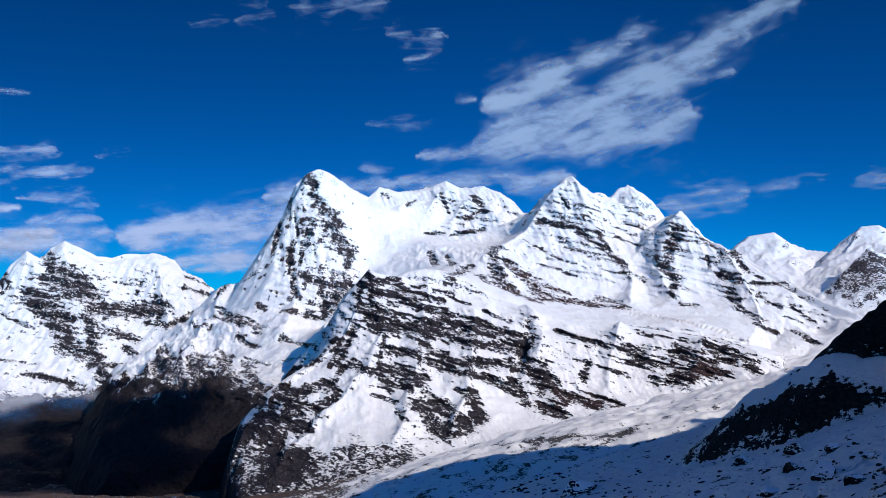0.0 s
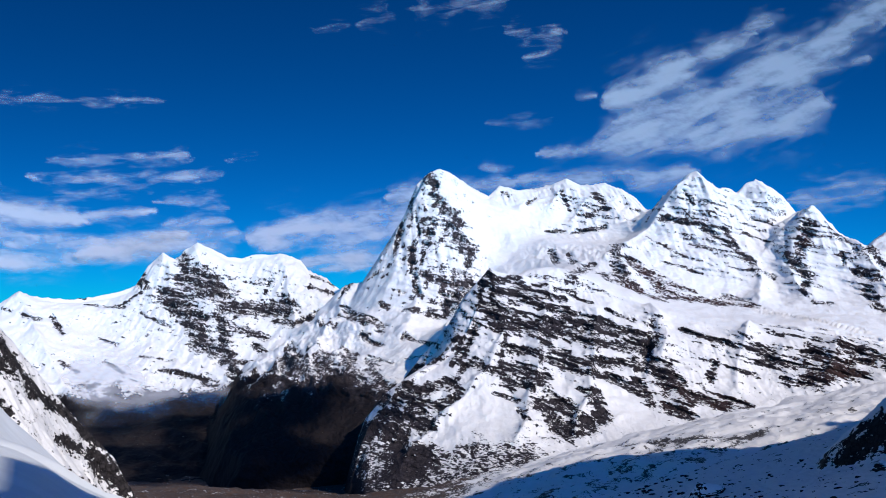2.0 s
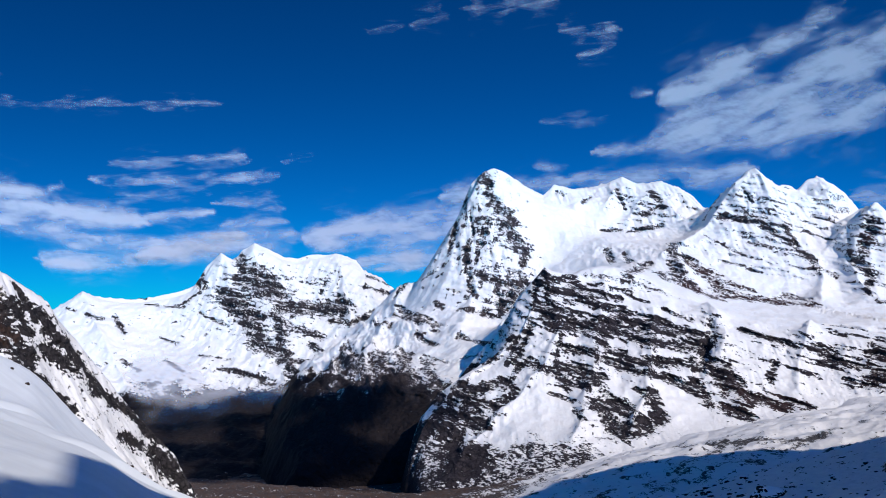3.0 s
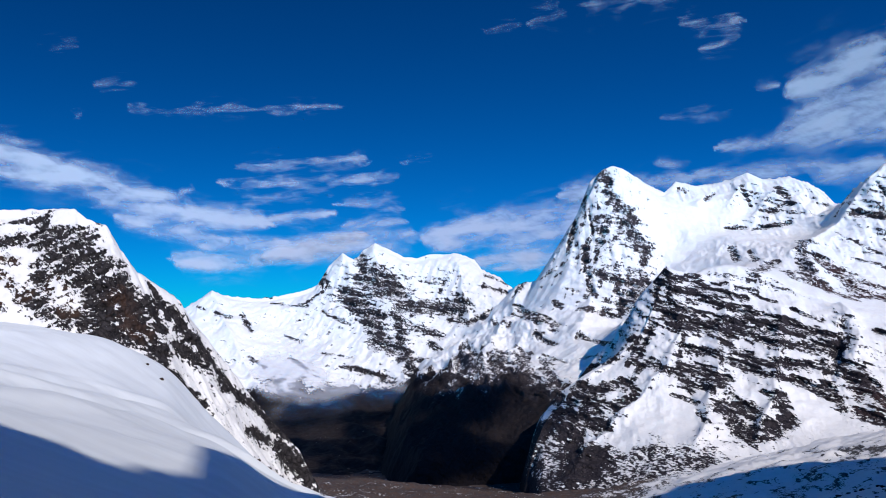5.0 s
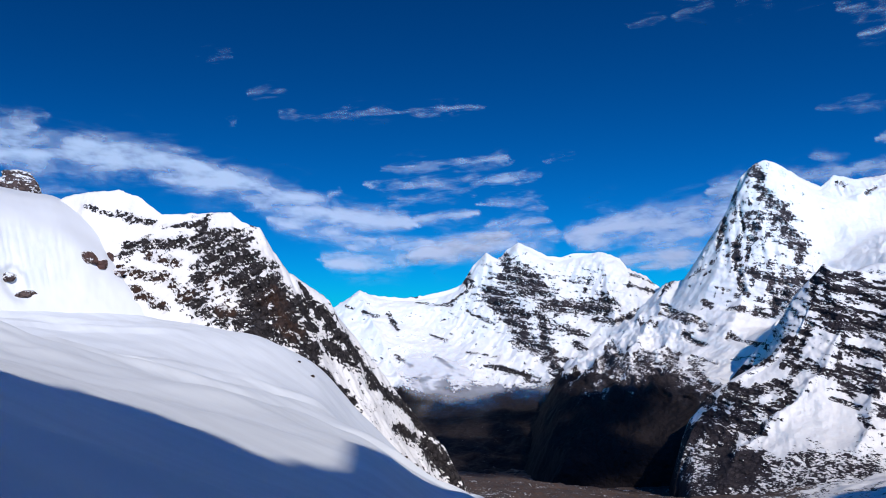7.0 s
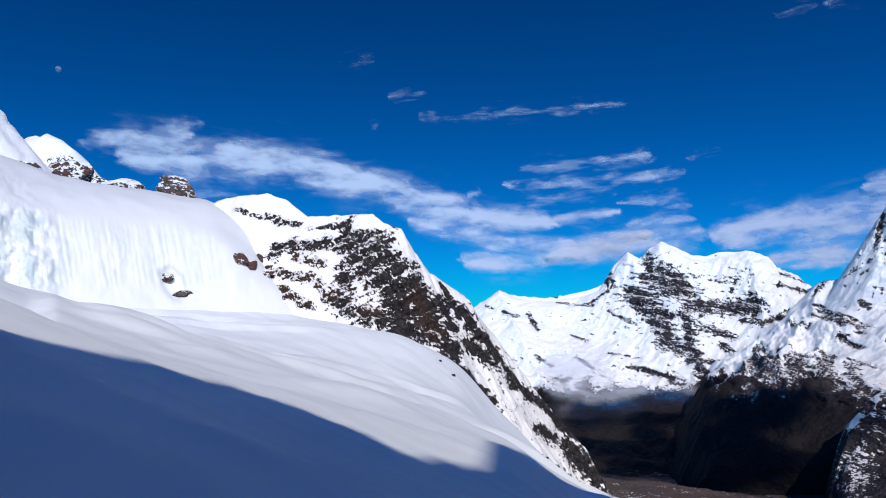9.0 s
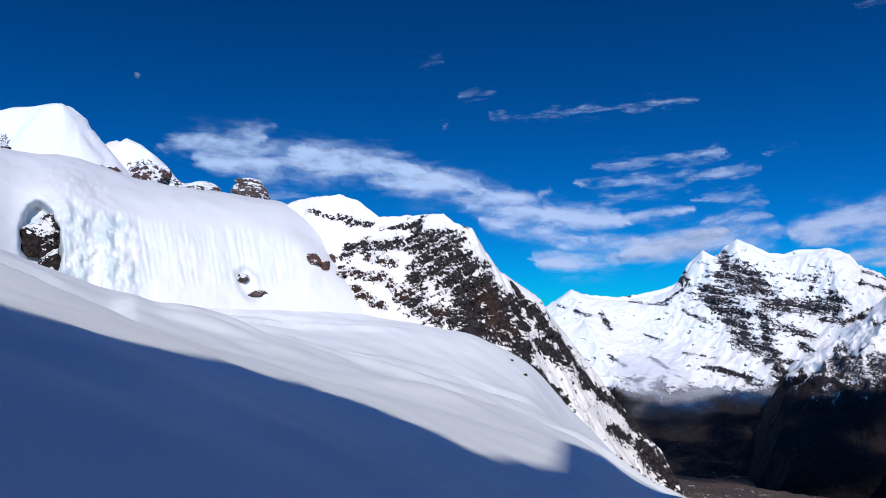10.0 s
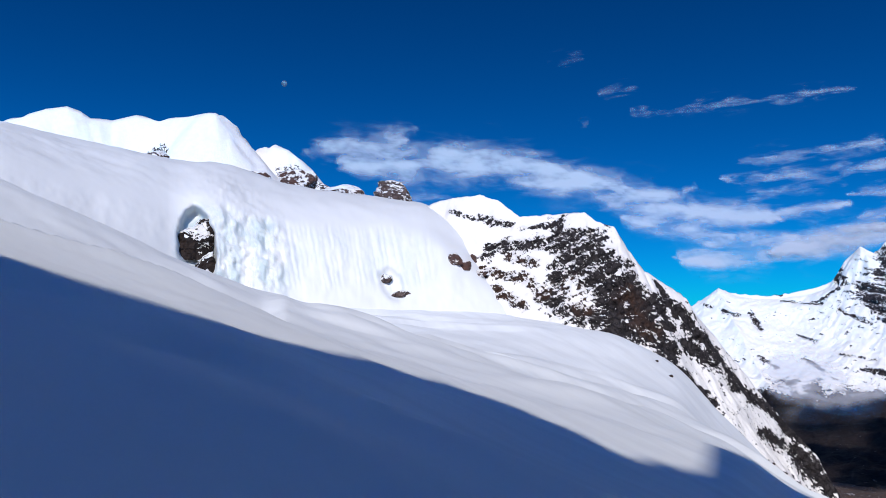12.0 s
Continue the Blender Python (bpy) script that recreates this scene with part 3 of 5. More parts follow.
icefall = outcrops(X, Y, Z, [(-0.8, 3.2, 2.0, 3.0, 46), (0.6, 2.2, 2.4, 3.3, 40)], 0.0, 51)
Z = Z + icefall * 9 * fbm(X, Y * 0.6, 34, 4, 0.55, True, seed=19)
Z = Z + wall_side * 34 * fbm(X + 0.3 * Y, Y * 0.5, 120, 5, 0.55, True, seed=27)
X, Y = push_back(X, Y, back * np.maximum(zone * k, bedded) - snowy * (flutes + hollows) - zone * k * rough_rock)
# set high, so the shade-darkened earth also covers shaded snow at the foot
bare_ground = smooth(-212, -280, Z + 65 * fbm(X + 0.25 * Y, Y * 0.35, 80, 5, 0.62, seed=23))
st = steepness(X, Y, Z)
streak = smooth(-0.25, 0.30, fbm(X - 0.15 * Z, Z * 0.22 + Y * 0.1, 30, 5, 0.62, seed=25))
riser = riser + (streak - riser) * 0.7 * smooth(50, -250, X)
west_face = smooth(-360, -420, X) * smooth(-760, -660, X) * smooth(-60, 40, Z)
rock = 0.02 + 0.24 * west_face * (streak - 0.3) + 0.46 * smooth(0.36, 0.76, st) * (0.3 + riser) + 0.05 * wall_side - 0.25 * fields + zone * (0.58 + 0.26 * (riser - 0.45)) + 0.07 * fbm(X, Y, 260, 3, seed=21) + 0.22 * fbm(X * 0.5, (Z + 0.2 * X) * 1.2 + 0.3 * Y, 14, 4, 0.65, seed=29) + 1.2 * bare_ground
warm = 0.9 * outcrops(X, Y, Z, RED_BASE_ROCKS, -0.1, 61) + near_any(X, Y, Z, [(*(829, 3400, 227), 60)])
main_massif = link_sheet("snow_mountain", X, Y, Z, MAT_MASSIF, {"rock": rock, "warm": np.clip(warm, 0, 1), "shaded_soil": bare_ground})
tagged(main_massif, "high glaciated massif with a sharp snow peak and fluted white faces", "mountain", kind="structure")

# ---- banded buttress in front of the massif ----
BUTTRESS_TOP = [(-223, 2841, 106), (-141, 2867, 92), (-40, 2890, 74), (78, 2899, 54), (162, 2885, 29), (243, 2850, -1), (354, 2808, -29), (507, 2754, -49), (655, 2702, -72), (794, 2643, -93), (844, 2607, -118), (853, 2583, -158)]
BUTTRESS_EDGE = [(-223, 2841, 106), (-234, 2750, 22), (-267, 2667, -71), (-336, 2578, -144), (-385, 2511, -176), (-431, 2442, -221), (-469, 2354, -283), (-498, 2245, -345), (-488, 2094, -405)]
BUTTRESS_RIBS = [
    [(-223, 2841, 103), (-161, 2655, -56), (-195, 2512, -169), (-254, 2386, -243), (-344, 2254, -320), (-359, 2120, -386)],
    [(243, 2850, -5), (280, 2726, -73), (252, 2608, -160), (294, 2462, -236)],
    [(-40, 2890, 71), (-67, 2639, -101), (-76, 2429, -219), (-107, 2217, -315)],
    [(507, 2754, -53), (455, 2641, -147), (434, 2523, -228)],
    [(726, 2673, -87), (689, 2600, -159), (665, 2565, -202)],
    [(91, 2779, -26), (67, 2499, -197), (21, 2280, -298)],
]
BUTTRESS_FACE = [(-134, 2737, -26), (26, 2770, -26), (185, 2734, -73), (-126, 2577, -144), (24, 2560, -157), (175, 2594, -159), (-235, 2469, -195), (-117, 2397, -244), (22, 2400, -258), (165, 2444, -249), (-244, 2297, -287), (-107, 2217, -315), (21, 2250, -320), (-311, 2208, -339), (-403, 2295, -339), (-356, 2100, -394), (-265, 2053, -385), (-162, 2094, -357), (-270, 2526, -170), (-328, 2418, -246)]
BUTTRESS_EAST = [(330, 2629, -146), (315, 2510, -227), (486, 2646, -147), (464, 2528, -228), (638, 2634, -131), (613, 2537, -211), (782, 2605, -145), (831, 2548, -164), (679, 2510, -212), (451, 2459, -245), (302, 2411, -270), (200, 2362, -284), (100, 2268, -306), (-30, 2150, -336), (-189, 2001, -387), (893, 2495, -196), (414, 2262, -282), (127, 1896, -312), (-87, 1798, -368), (-634, 2418, -450), (-855, 2771, -470), (-646, 2103, -455)]
BUTTRESS_BACK = [(-330, 2960, -150), (-480, 3000, -300), (-640, 2960, -380), (-420, 2760, -260), (-560, 2700, -420), (-250, 3050, -60), (-800, 2550, -470)]
BUTTRESS_TOP_BANDS = [(-4.58, 2.13, -4.14, 1.60, 13), (-4.48, 1.40, -2.74, 1.64, 11), (-4.14, 0.74, -1.40, 0.47, 14), (-2.81, 1.07, -0.07, 0.31, 10), (-3.14, 0.24, 0.20, -0.10, 8), (-4.13, -0.53, -2.73, -1.53, 27), (-2.80, -1.19, 0.54, -1.46, 23), (-0.13, -0.80, 2.94, -1.52, 19), (0.54, -1.93, 4.86, -2.51, 18), (2.87, -1.52, 5.26, -1.85, 13), (-3.48, 1.47, 0.54, 0.81, 6), (0.54, 0.47, 1.61, 0.14, 5), (2.54, -0.36, 3.94, -0.86, 6), (-1.47, -0.20, 2.54, -0.86, 6), (-4.80, -0.03, -2.80, -0.53, 10)]
BUTTRESS_MIDDLE_BANDS = [(-3.43, -1.79, -3.79, -3.84, 6), (-3.79, -3.84, -3.12, -4.83, 11), (-3.19, -4.50, -1.92, -4.83, 10), (-1.26, -2.19, -1.40, -3.25, 4), (-3.13, -2.59, -1.46, -2.72, 11), (-1.26, -2.26, 0.54, -3.18, 14), (0.54, -3.18, 3.93, -3.37, 13), (-3.12, -3.68, -1.39, -4.37, 18), (-0.80, -3.18, 0.60, -3.58, 11), (-5.44, -3.44, -4.38, -3.90, 10), (-0.13, -3.68, 2.53, -4.23, 8), (2.53, -4.17, 4.02, -4.82, 10)]
BUTTRESS_LOW_CRAGS = [(-1.39, -5.68, -0.06, -6.14, 21), (-0.89, -6.63, 0.20, -7.44, 16), (0.20, -6.95, 1.40, -6.91, 16), (1.60, -5.16, 2.06, -6.46, 16), (0.87, -4.83, 1.87, -5.15, 9), (-2.78, -6.13, -2.12, -6.62, 5), (-4.11, -5.15, -2.78, -5.64, 5)]
BUTTRESS_EAST_CRAGS = [(4.12, -4.49, 4.85, -5.53, 12), (4.92, -3.24, 5.84, -4.80, 15), (5.84, -3.82, 6.89, -5.12, 20), (5.77, -5.84, 7.21, -6.28, 12), (7.15, -5.12, 8.84, -5.61, 15), (8.78, -5.26, 10.20, -5.59, 9), (8.54, -3.15, 8.14, -4.19, 9), (6.78, -1.45, 9.20, -2.16, 9), (9.13, -2.16, 11.45, -2.66, 9), (10.74, -3.12, 13.35, -3.41, 9), (12.01, -4.08, 13.21, -4.38, 6), (13.61, -2.51, 15.53, -3.38, 18), (15.18, -2.17, 16.77, -3.04, 21), (16.71, -2.79, 17.82, -3.53, 17), (13.59, -3.79, 15.84, -3.69, 18), (13.87, -1.93, 16.47, -2.28, 6), (9.18, -3.47, 10.73, -3.93, 6)]
BUTTRESS_PROW = [(-4.81, 1.73, -5.00, 0.07, 8), (-6.05, -1.85, -6.59, -3.50, 8), (-6.44, -1.92, -7.42, -3.16, 14), (-7.42, -3.16, -9.37, -3.99, 13), (-9.36, -4.77, -8.70, -5.81, 18), (-9.18, -6.26, -7.97, -6.92, 21), (-8.38, -4.85, -6.69, -4.48, 14), (-7.13, -5.84, -6.35, -5.39, 12), (-9.93, -5.73, -10.23, -7.64, 21), (-9.65, -7.65, -9.82, -9.61, 14), (-9.24, -9.31, -8.34, -8.89, 28), (-10.56, -6.42, -11.89, -7.60, 17), (-11.28, -5.07, -10.31, -5.72, 12), (-5.13, -1.19, -6.10, -3.17, 8), (-5.77, -3.50, -6.75, -4.80, 8)]
BUTTRESS_SNOWFIELDS = [(2.86, -5.31, 4.67, -6.92, 29), (-4.44, -5.96, -7.38, -8.02, 37), (-2.79, -5.32, -4.43, -7.09, 26), (-8.68, -7.52, -7.39, -6.58, 20), (-3.13, -1.92, -0.46, -2.59, 10), (5.86, -0.79, 10.12, -0.91, 17), (8.47, -3.47, 9.11, -4.44, 14), (-7.41, -3.82, -8.39, -4.46, 10), (0.54, -5.16, 1.53, -5.81, 13)]
X, Y = polar(-15, 20, 660, 1750, 3080, 280)
k = smooth(-20, 40, crest_distance(X, Y, BUTTRESS_TOP)) * (0.65 + 0.35 * smooth(0, 40, crest_distance(X, Y, BUTTRESS_EDGE)))
wx = X + k * 14 * fbm(X, Y, 120, 3, seed=14)
wy = Y + k * 14 * fbm(X, Y, 120, 3, seed=19)
prow_side = np.clip(-218 - 0.08 * (Y - 2841) - X, 0, None)
crests = np.maximum(tent(X, Y, BUTTRESS_TOP, 1.5, 0.03, 0.3, 40) - 2.2 * prow_side, tent(X, Y, BUTTRESS_EDGE, 1.2, 1.2, 0.5, 40))
low = spot_heights(wx, wy, BUTTRESS_FACE + BUTTRESS_EAST + BUTTRESS_BACK + behind(BUTTRESS_TOP + BUTTRESS_EDGE[1:], 0, 0, 12) + behind(BUTTRESS_TOP[1:], 0, 150, 12) + behind(BUTTRESS_EDGE[1:], -130, 90, 130), 1e3)
Z = np.maximum(crests, low + ribs(wx, wy, BUTTRESS_RIBS, 24, 26))
cragged = 0.25 + 0.75 * smooth(0.05, 0.22, steepness(X, Y, Z))
Z = Z + k * cragged * 15 * fbm(X, Y, 110, 4, 0.5, True, seed=31)
gully = along(X, Y, Z, [((250, 2779, -42), (226, 2691, -106), 9), ((226, 2691, -106), (193, 2593, -177), 11)])
Z = Z - 16 * gully * (1 + fbm(X, Y, 30, 3, seed=45))
Z = skirt(Z, 300, 0.10, 0.02, 0.05, 0.1)
X, Y, Z = refine(X, Y, Z, 320)
zone = outcrops(X, Y, Z, BUTTRESS_TOP_BANDS + BUTTRESS_MIDDLE_BANDS + BUTTRESS_LOW_CRAGS + BUTTRESS_EAST_CRAGS + BUTTRESS_PROW, -0.28, 39)
k = smooth(0, 25, crest_distance(X, Y, BUTTRESS_TOP))
gully = along(X, Y, Z, [((250, 2779, -42), (226, 2691, -106), 9), ((226, 2691, -106), (193, 2593, -177), 11)])
back, riser = ledges(X, Y, Z, 34, -0.27, 5)
face = smooth(-120, -260, Z)
fields = outcrops(X, Y, Z, BUTTRESS_SNOWFIELDS, 0.0, 83) * (1 - 0.7 * zone)
fan_snow = 5.0 * fbm(X + 0.2 * Y, Z * 0.3, 34, 6, 0.58, True, seed=33) + 2.0 * fbm(X, Z, 11, 4, 0.6, True, seed=34)
rough_rock = 8 * fbm(X, Z * 0.8 + Y * 0.3, 34, 5, 0.55, True, seed=77) + 2.5 * fbm(X, Z, 8, 3, 0.6, seed=79)
X, Y = push_back(X, Y, k * (back * np.maximum(zone, 0.45 - 0.30 * face) - (1 - zone) * (1 - 0.6 * fields) * fan_snow - zone * rough_rock))
bare_ground = smooth(-380, -440, Z + 25 * fbm(X, Y, 120, 4, seed=43))
st = steepness(X, Y, Z)
scree = outcrops(X, Y, Z, [(-11.0, -9.6, -6.0, -9.2, 60), (-8.5, -10.6, -3.0, -8.9, 45), (-12.0, -8.2, -10.6, -9.4, 50)], 0.0, 71)
rock = 0.09 - 0.32 * fields + 0.10 * face + 0.42 * smooth(0.25, 0.65, st) * (0.3 + riser) + zone * (0.63 + 0.28 * (riser - 0.45)) + 0.22 * gully + 0.42 * scree + 0.05 * fbm(X, Y, 200, 3, seed=41) + 0.22 * fbm(X * 0.5, (Z + 0.2 * X) * 1.2 + 0.3 * Y, 10, 4, 0.65, seed=29) + 0.9 * bare_ground
warm = near_any(X, Y, Z, [(*(405, 2528, -250), 90), (*(285, 2504, -226), 60), (*(706, 2606, -175), 90)])
buttress = link_sheet("rock_buttress", X, Y, Z, MAT_BUTTRESS, {"rock": rock, "warm": warm, "shaded_soil": bare_ground})
tagged(buttress, "broad dark buttress of tilted rock bands with snow on its ledges", "mountain", kind="structure")

# ---- range to the west, and the peaks at the head of the glacier ----
WEST_CREST = [(-2421, 3554, -146), (-2315, 3648, -13), (-2285, 3690, 19), (-2228, 3736, 64), (-2180, 3776, 44), (-2071, 3860, 32), (-1991, 3924, 45), (-1900, 3969, 65), (-1826, 4003, 101), (-1796, 4017, 183), (-1743, 4040, 237), (-1691, 4062, 204),
              (-1655, 4077, 255), (-1607, 4096, 281), (-1559, 4114, 266), (-1487, 4141, 224), (-1426, 4162, 217), (-1377, 4179, 235), (-1255, 4217, 237), (-1178, 4229, 213), (-1136, 4220, 163), (-1058, 4219, 132), (-997, 4214, 78), (-914, 4202, -15)]
WEST_RIBS = [
    [(-1607, 4096, 276), (-1541, 3961, 97), (-1397, 3855, -49), (-1286, 3682, -228), (-1216, 3547, -349)],
    [(-1743, 4040, 232), (-1625, 3905, 23), (-1479, 3802, -120)],
    [(-1255, 4217, 232), (-1175, 4032, 47), (-1062, 3805, -139), (-962, 3521, -339)],
    [(-2228, 3736, 59), (-1994, 3525, -186), (-1794, 3350, -349)],
    [(-997, 4214, 73), (-852, 3806, -137), (-836, 3450, -309)],
]
WEST_LOW = [(-1661, 3473, -334), (-1458, 3563, -336), (-1226, 3576, -352), (-968, 3467, -335), (-1418, 3200, -445), (-1054, 3074, -489), (-1210, 2690, -526), (-781, 2793, -535), (-1720, 2933, -502), (-725, 3322, -315), (-539, 2849, -432), (-2245, 3189, -349), (-1231, 3276, -427)]
WEST_FACES = [(-1528, 3998, 123), (-1583, 3869, -50), (-1430, 3875, -50), (-1368, 3706, -231), (-1307, 4044, 48), (-1218, 3842, -142), (-1101, 3949, -50), (-1035, 3708, -225), (-952, 3937, -49), (-883, 3645, -219), (-767, 3517, -209), (-1769, 3809, -99), (-1922, 3790, -75), (-2068, 3655, -73), (-1869, 3536, -231), (-1663, 3583, -252), (-2176, 3651, -49), (-1536, 3693, -210)]
WEST_PEAK_ROCKS = [(-22.29, 2.73, -21.86, 1.36, 19), (-21.86, 1.36, -20.07, 0.65, 39), (-21.62, 1.95, -20.13, 0.98, 29), (-23.31, 0.64, -21.65, -0.26, 25), (-23.11, 0.32, -21.55, -1.24, 25), (-21.52, -0.59, -20.99, -2.22, 29), (-20.12, -0.46, -19.77, -3.20, 22), (-21.25, -2.21, -20.35, -2.74, 22), (-24.38, 1.74, -24.22, 0.96, 9), (-24.49, 0.71, -24.56, 1.35, 9), (-14.91, 1.12, -13.58, 0.65, 12), (-17.54, 0.72, -17.22, 1.71, 7), (-14.91, 1.72, -13.58, 1.22, 9)]
WEST_FACE_ROCKS = [(-19.74, -0.20, -16.15, -0.34, 29), (-19.48, 0.06, -16.88, -0.11, 14), (-16.55, 0.45, -16.15, -0.28, 14), (-19.78, -2.55, -19.05, -4.57, 20), (-19.47, -1.25, -17.45, -1.92, 12), (-18.16, -2.31, -16.79, -3.23, 14), (-16.87, -0.93, -14.90, -1.11, 12), (-17.51, -3.23, -16.19, -3.89, 14), (-19.13, -3.21, -17.83, -3.55, 12), (-15.88, -1.10, -14.24, -0.44, 12), (-19.11, -4.83, -16.84, -4.54, 20)]
FAR_RIDGE_ROCKS = [(-30.58, -0.55, -29.76, -0.74, 7), (-29.12, -0.62, -28.57, -1.56, 7), (-31.67, -0.09, -31.10, -0.30, 5), (-27.44, 0.06, -25.41, -0.13, 6), (-25.47, 0.06, -24.55, 0.71, 6), (-24.54, -0.42, -22.90, -1.23, 5), (-28.72, -3.06, -27.76, -3.70, 5), (-26.33, -3.10, -25.35, -3.82, 6), (-23.25, -3.54, -20.33, -4.55, 9), (-26.66, -1.84, -25.68, -2.17, 5), (-28.20, 0.70, -27.42, 0.38, 5), (-24.50, -2.82, -22.63, -3.17, 5)]
X, Y = polar(-38, -6, 580, 2750, 4600, 280)
d = crest_distance(X, Y, WEST_CREST)
k = smooth(0, 60, d)
wx = X + k * 20 * fbm(X, Y, 160, 3, seed=54)
wy = Y + k * 20 * fbm(X, Y, 160, 3, seed=59)
crests = tent(X, Y, WEST_CREST, 1.7, 1.2, 0.5, 40)
low = spot_heights(wx, wy, WEST_LOW + WEST_FACES + behind(WEST_CREST, 0, 0, 18) + behind(WEST_CREST[::2], -80, 240, 300), 2e3)
Z = np.maximum(crests, np.minimum(low + ribs(wx, wy, WEST_RIBS, 30, 32), crests + 1.3 * d + 1))
cragged = 0.25 + 0.4 * smooth(0.08, 0.3, steepness(X, Y, Z))
cragged = np.maximum(cragged, 0.9 * smooth(-120, -260, Z))
Z = Z + k * cragged * 28 * fbm(X, Y, 150, 4, 0.5, True, seed=61)
Z = skirt(Z, 200, 0.02, 0.02, 0.05)
X, Y, Z = refine(X, Y, Z, 285)
zone = outcrops(X, Y, Z, WEST_PEAK_ROCKS + WEST_FACE_ROCKS + FAR_RIDGE_ROCKS + WEST_WALL_CRAGS, -0.15, 47)
k = smooth(0, 35, crest_distance(X, Y, WEST_CREST))
back, riser = ledges(X, Y, Z, 44, -0.16, 13)
flutes = 2.4 * fbm(X, Z + 0.5 * Y, 14, 4, 0.6, True, seed=68) + 10 * fbm(X - 0.35 * Y, Z * 0.12 + Y * 0.1, 40, 5, 0.56, True, seed=65) + 8 * fbm(X, Y + Z, 55, 6, 0.6, seed=67)
rough_rock = 12 * fbm(X, Z * 0.7 + Y * 0.3, 50, 5, 0.55, True, seed=77) + 3.5 * fbm(X, Z, 11, 3, 0.6, seed=79)
Z = Z + (1 - k) * 2.5 * fbm(X, Y, 26, 4, 0.6, seed=69)
X, Y = push_back(X, Y, k * (back * np.maximum(zone, 0.15) - (1 - zone) * flutes - zone * rough_rock))
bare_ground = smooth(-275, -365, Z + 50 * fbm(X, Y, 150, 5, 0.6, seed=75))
st = steepness(X, Y, Z)
streak = smooth(-0.25, 0.30, fbm(X - 0.1 * Z, Z * 0.25 + Y * 0.1, 32, 5, 0.62, seed=73))
riser = 0.5 * riser + 0.5 * streak
rock = 0.03 + 0.46 * smooth(0.36, 0.76, st) * (0.3 + riser) + zone * (0.60 + 0.26 * (riser - 0.45)) + 0.07 * fbm(X, Y, 240, 3, seed=71) + 0.22 * fbm(X * 0.5, (Z + 0.2 * X) * 1.2 + 0.3 * Y, 14, 4, 0.65, seed=29) + 1.2 * bare_ground
warm = 0.6 * bare_ground
west_range = link_sheet("snow_range", X, Y, Z, MAT_WEST, {"rock": rock, "warm": warm, "shaded_soil": 0.92 * bare_ground})
tagged(west_range, "far snowy range with twin peaks above a brown valley side", "mountain", kind="structure")

HEAD_CREST = [(1207, 4335, 188), (1313, 4304, 283), (1360, 4290, 317), (1462, 4256, 332), (1516, 4237, 288), (1585, 4190, 251), (1658, 4129, 238), (1701, 4112, 287), (1773, 4081, 345), (1833, 4055, 350), (1920, 4015, 292), (2070, 3939, 333)]
HEAD_SPURS = [([(1462, 4256, 327), (1432, 4108, 178), (1463, 3937, 79)], 0.8, 0.8),
              ([(1768, 3699, 226), (1675, 3687, 204), (1619, 3658, 223), (1526, 3644, 137), (1467, 3560, 9)], 0.9, 0.9),
              ([(1773, 4081, 340), (1663, 3966, 242)], 0.8, 0.8)]
X, Y = polar(12, 30, 280, 3400, 4700, 170)
d = crest_distance(X, Y, HEAD_CREST)
k = smooth(0, 60, d)
Z = tent(X + k * 20 * fbm(X, Y, 150, 3, seed=83), Y, HEAD_CREST, 0.45, 0.9, 0.5, 100)
for pts, a, b in HEAD_SPURS:
    Z = np.maximum(Z, tent(X, Y, pts, a, b, 0.3, 50))
Z = np.maximum(Z, -150 + 0.16 * (np.hypot(X, Y) - 3400))
Z = Z + k * 20 * fbm(X, Y, 140, 6, 0.52, True, seed=85)
st = steepness(X, Y, Z)
rock = 0.05 + 0.9 * smooth(0.18, 0.6, st) + 0.5 * near_any(X, Y, Z, [(*(1579, 3621, 115), 110)])
head_range = link_sheet("distant_peak", X, Y, Z, MAT_MASSIF, {"rock": rock, "warm": 0.1})
tagged(head_range, "distant snow peaks at the head of the glacier", "mountain", kind="structure")

# ---- valley floor, glacier ----
GLACIER_LINE = [(1590, 3341, -30), (1258, 3105, -100), (944, 2636, -162), (551, 2284, -226), (255, 2034, -254), (16, 1750, -289), (-174, 1641, -336), (-483, 1734, -385), (-825, 2093, -405), (-1325, 2120, -411)]
VALLEY_SPOTS = GLACIER_LINE + [(0, 0, -420), (-1107, 2462, -494), (-876, 2554, -502), (-492, 2247, -448), (0, -3000, -500), (-3500, 1500, -500), (3500, 1000, -100), (-2000, -2500, -500), (0, 4800, -250), (-3000, 3600, -480)]
X, Y = polar(-180, 180, 300, 3, 4990, 110, 1.6)
Rr = np.hypot(X, Y)
Z = spot_heights(X, Y, VALLEY_SPOTS, 1e4) - 25 - 60 * smooth(3800, 4600, Rr) + smooth(300, 1500, Rr) * 7 * fbm(X, Y, 90, 4, 0.55, seed=91)
lowland = smooth(-330, -390, Z)
ground = link_sheet("ground", X, Y, Z, MAT_VALLEY, {"rock": 0.3 + 0.9 * lowland, "warm": 0.8 * lowland})
tagged(ground, "brown valley floor and snowy ground between the mountains", "ground", kind="structure")

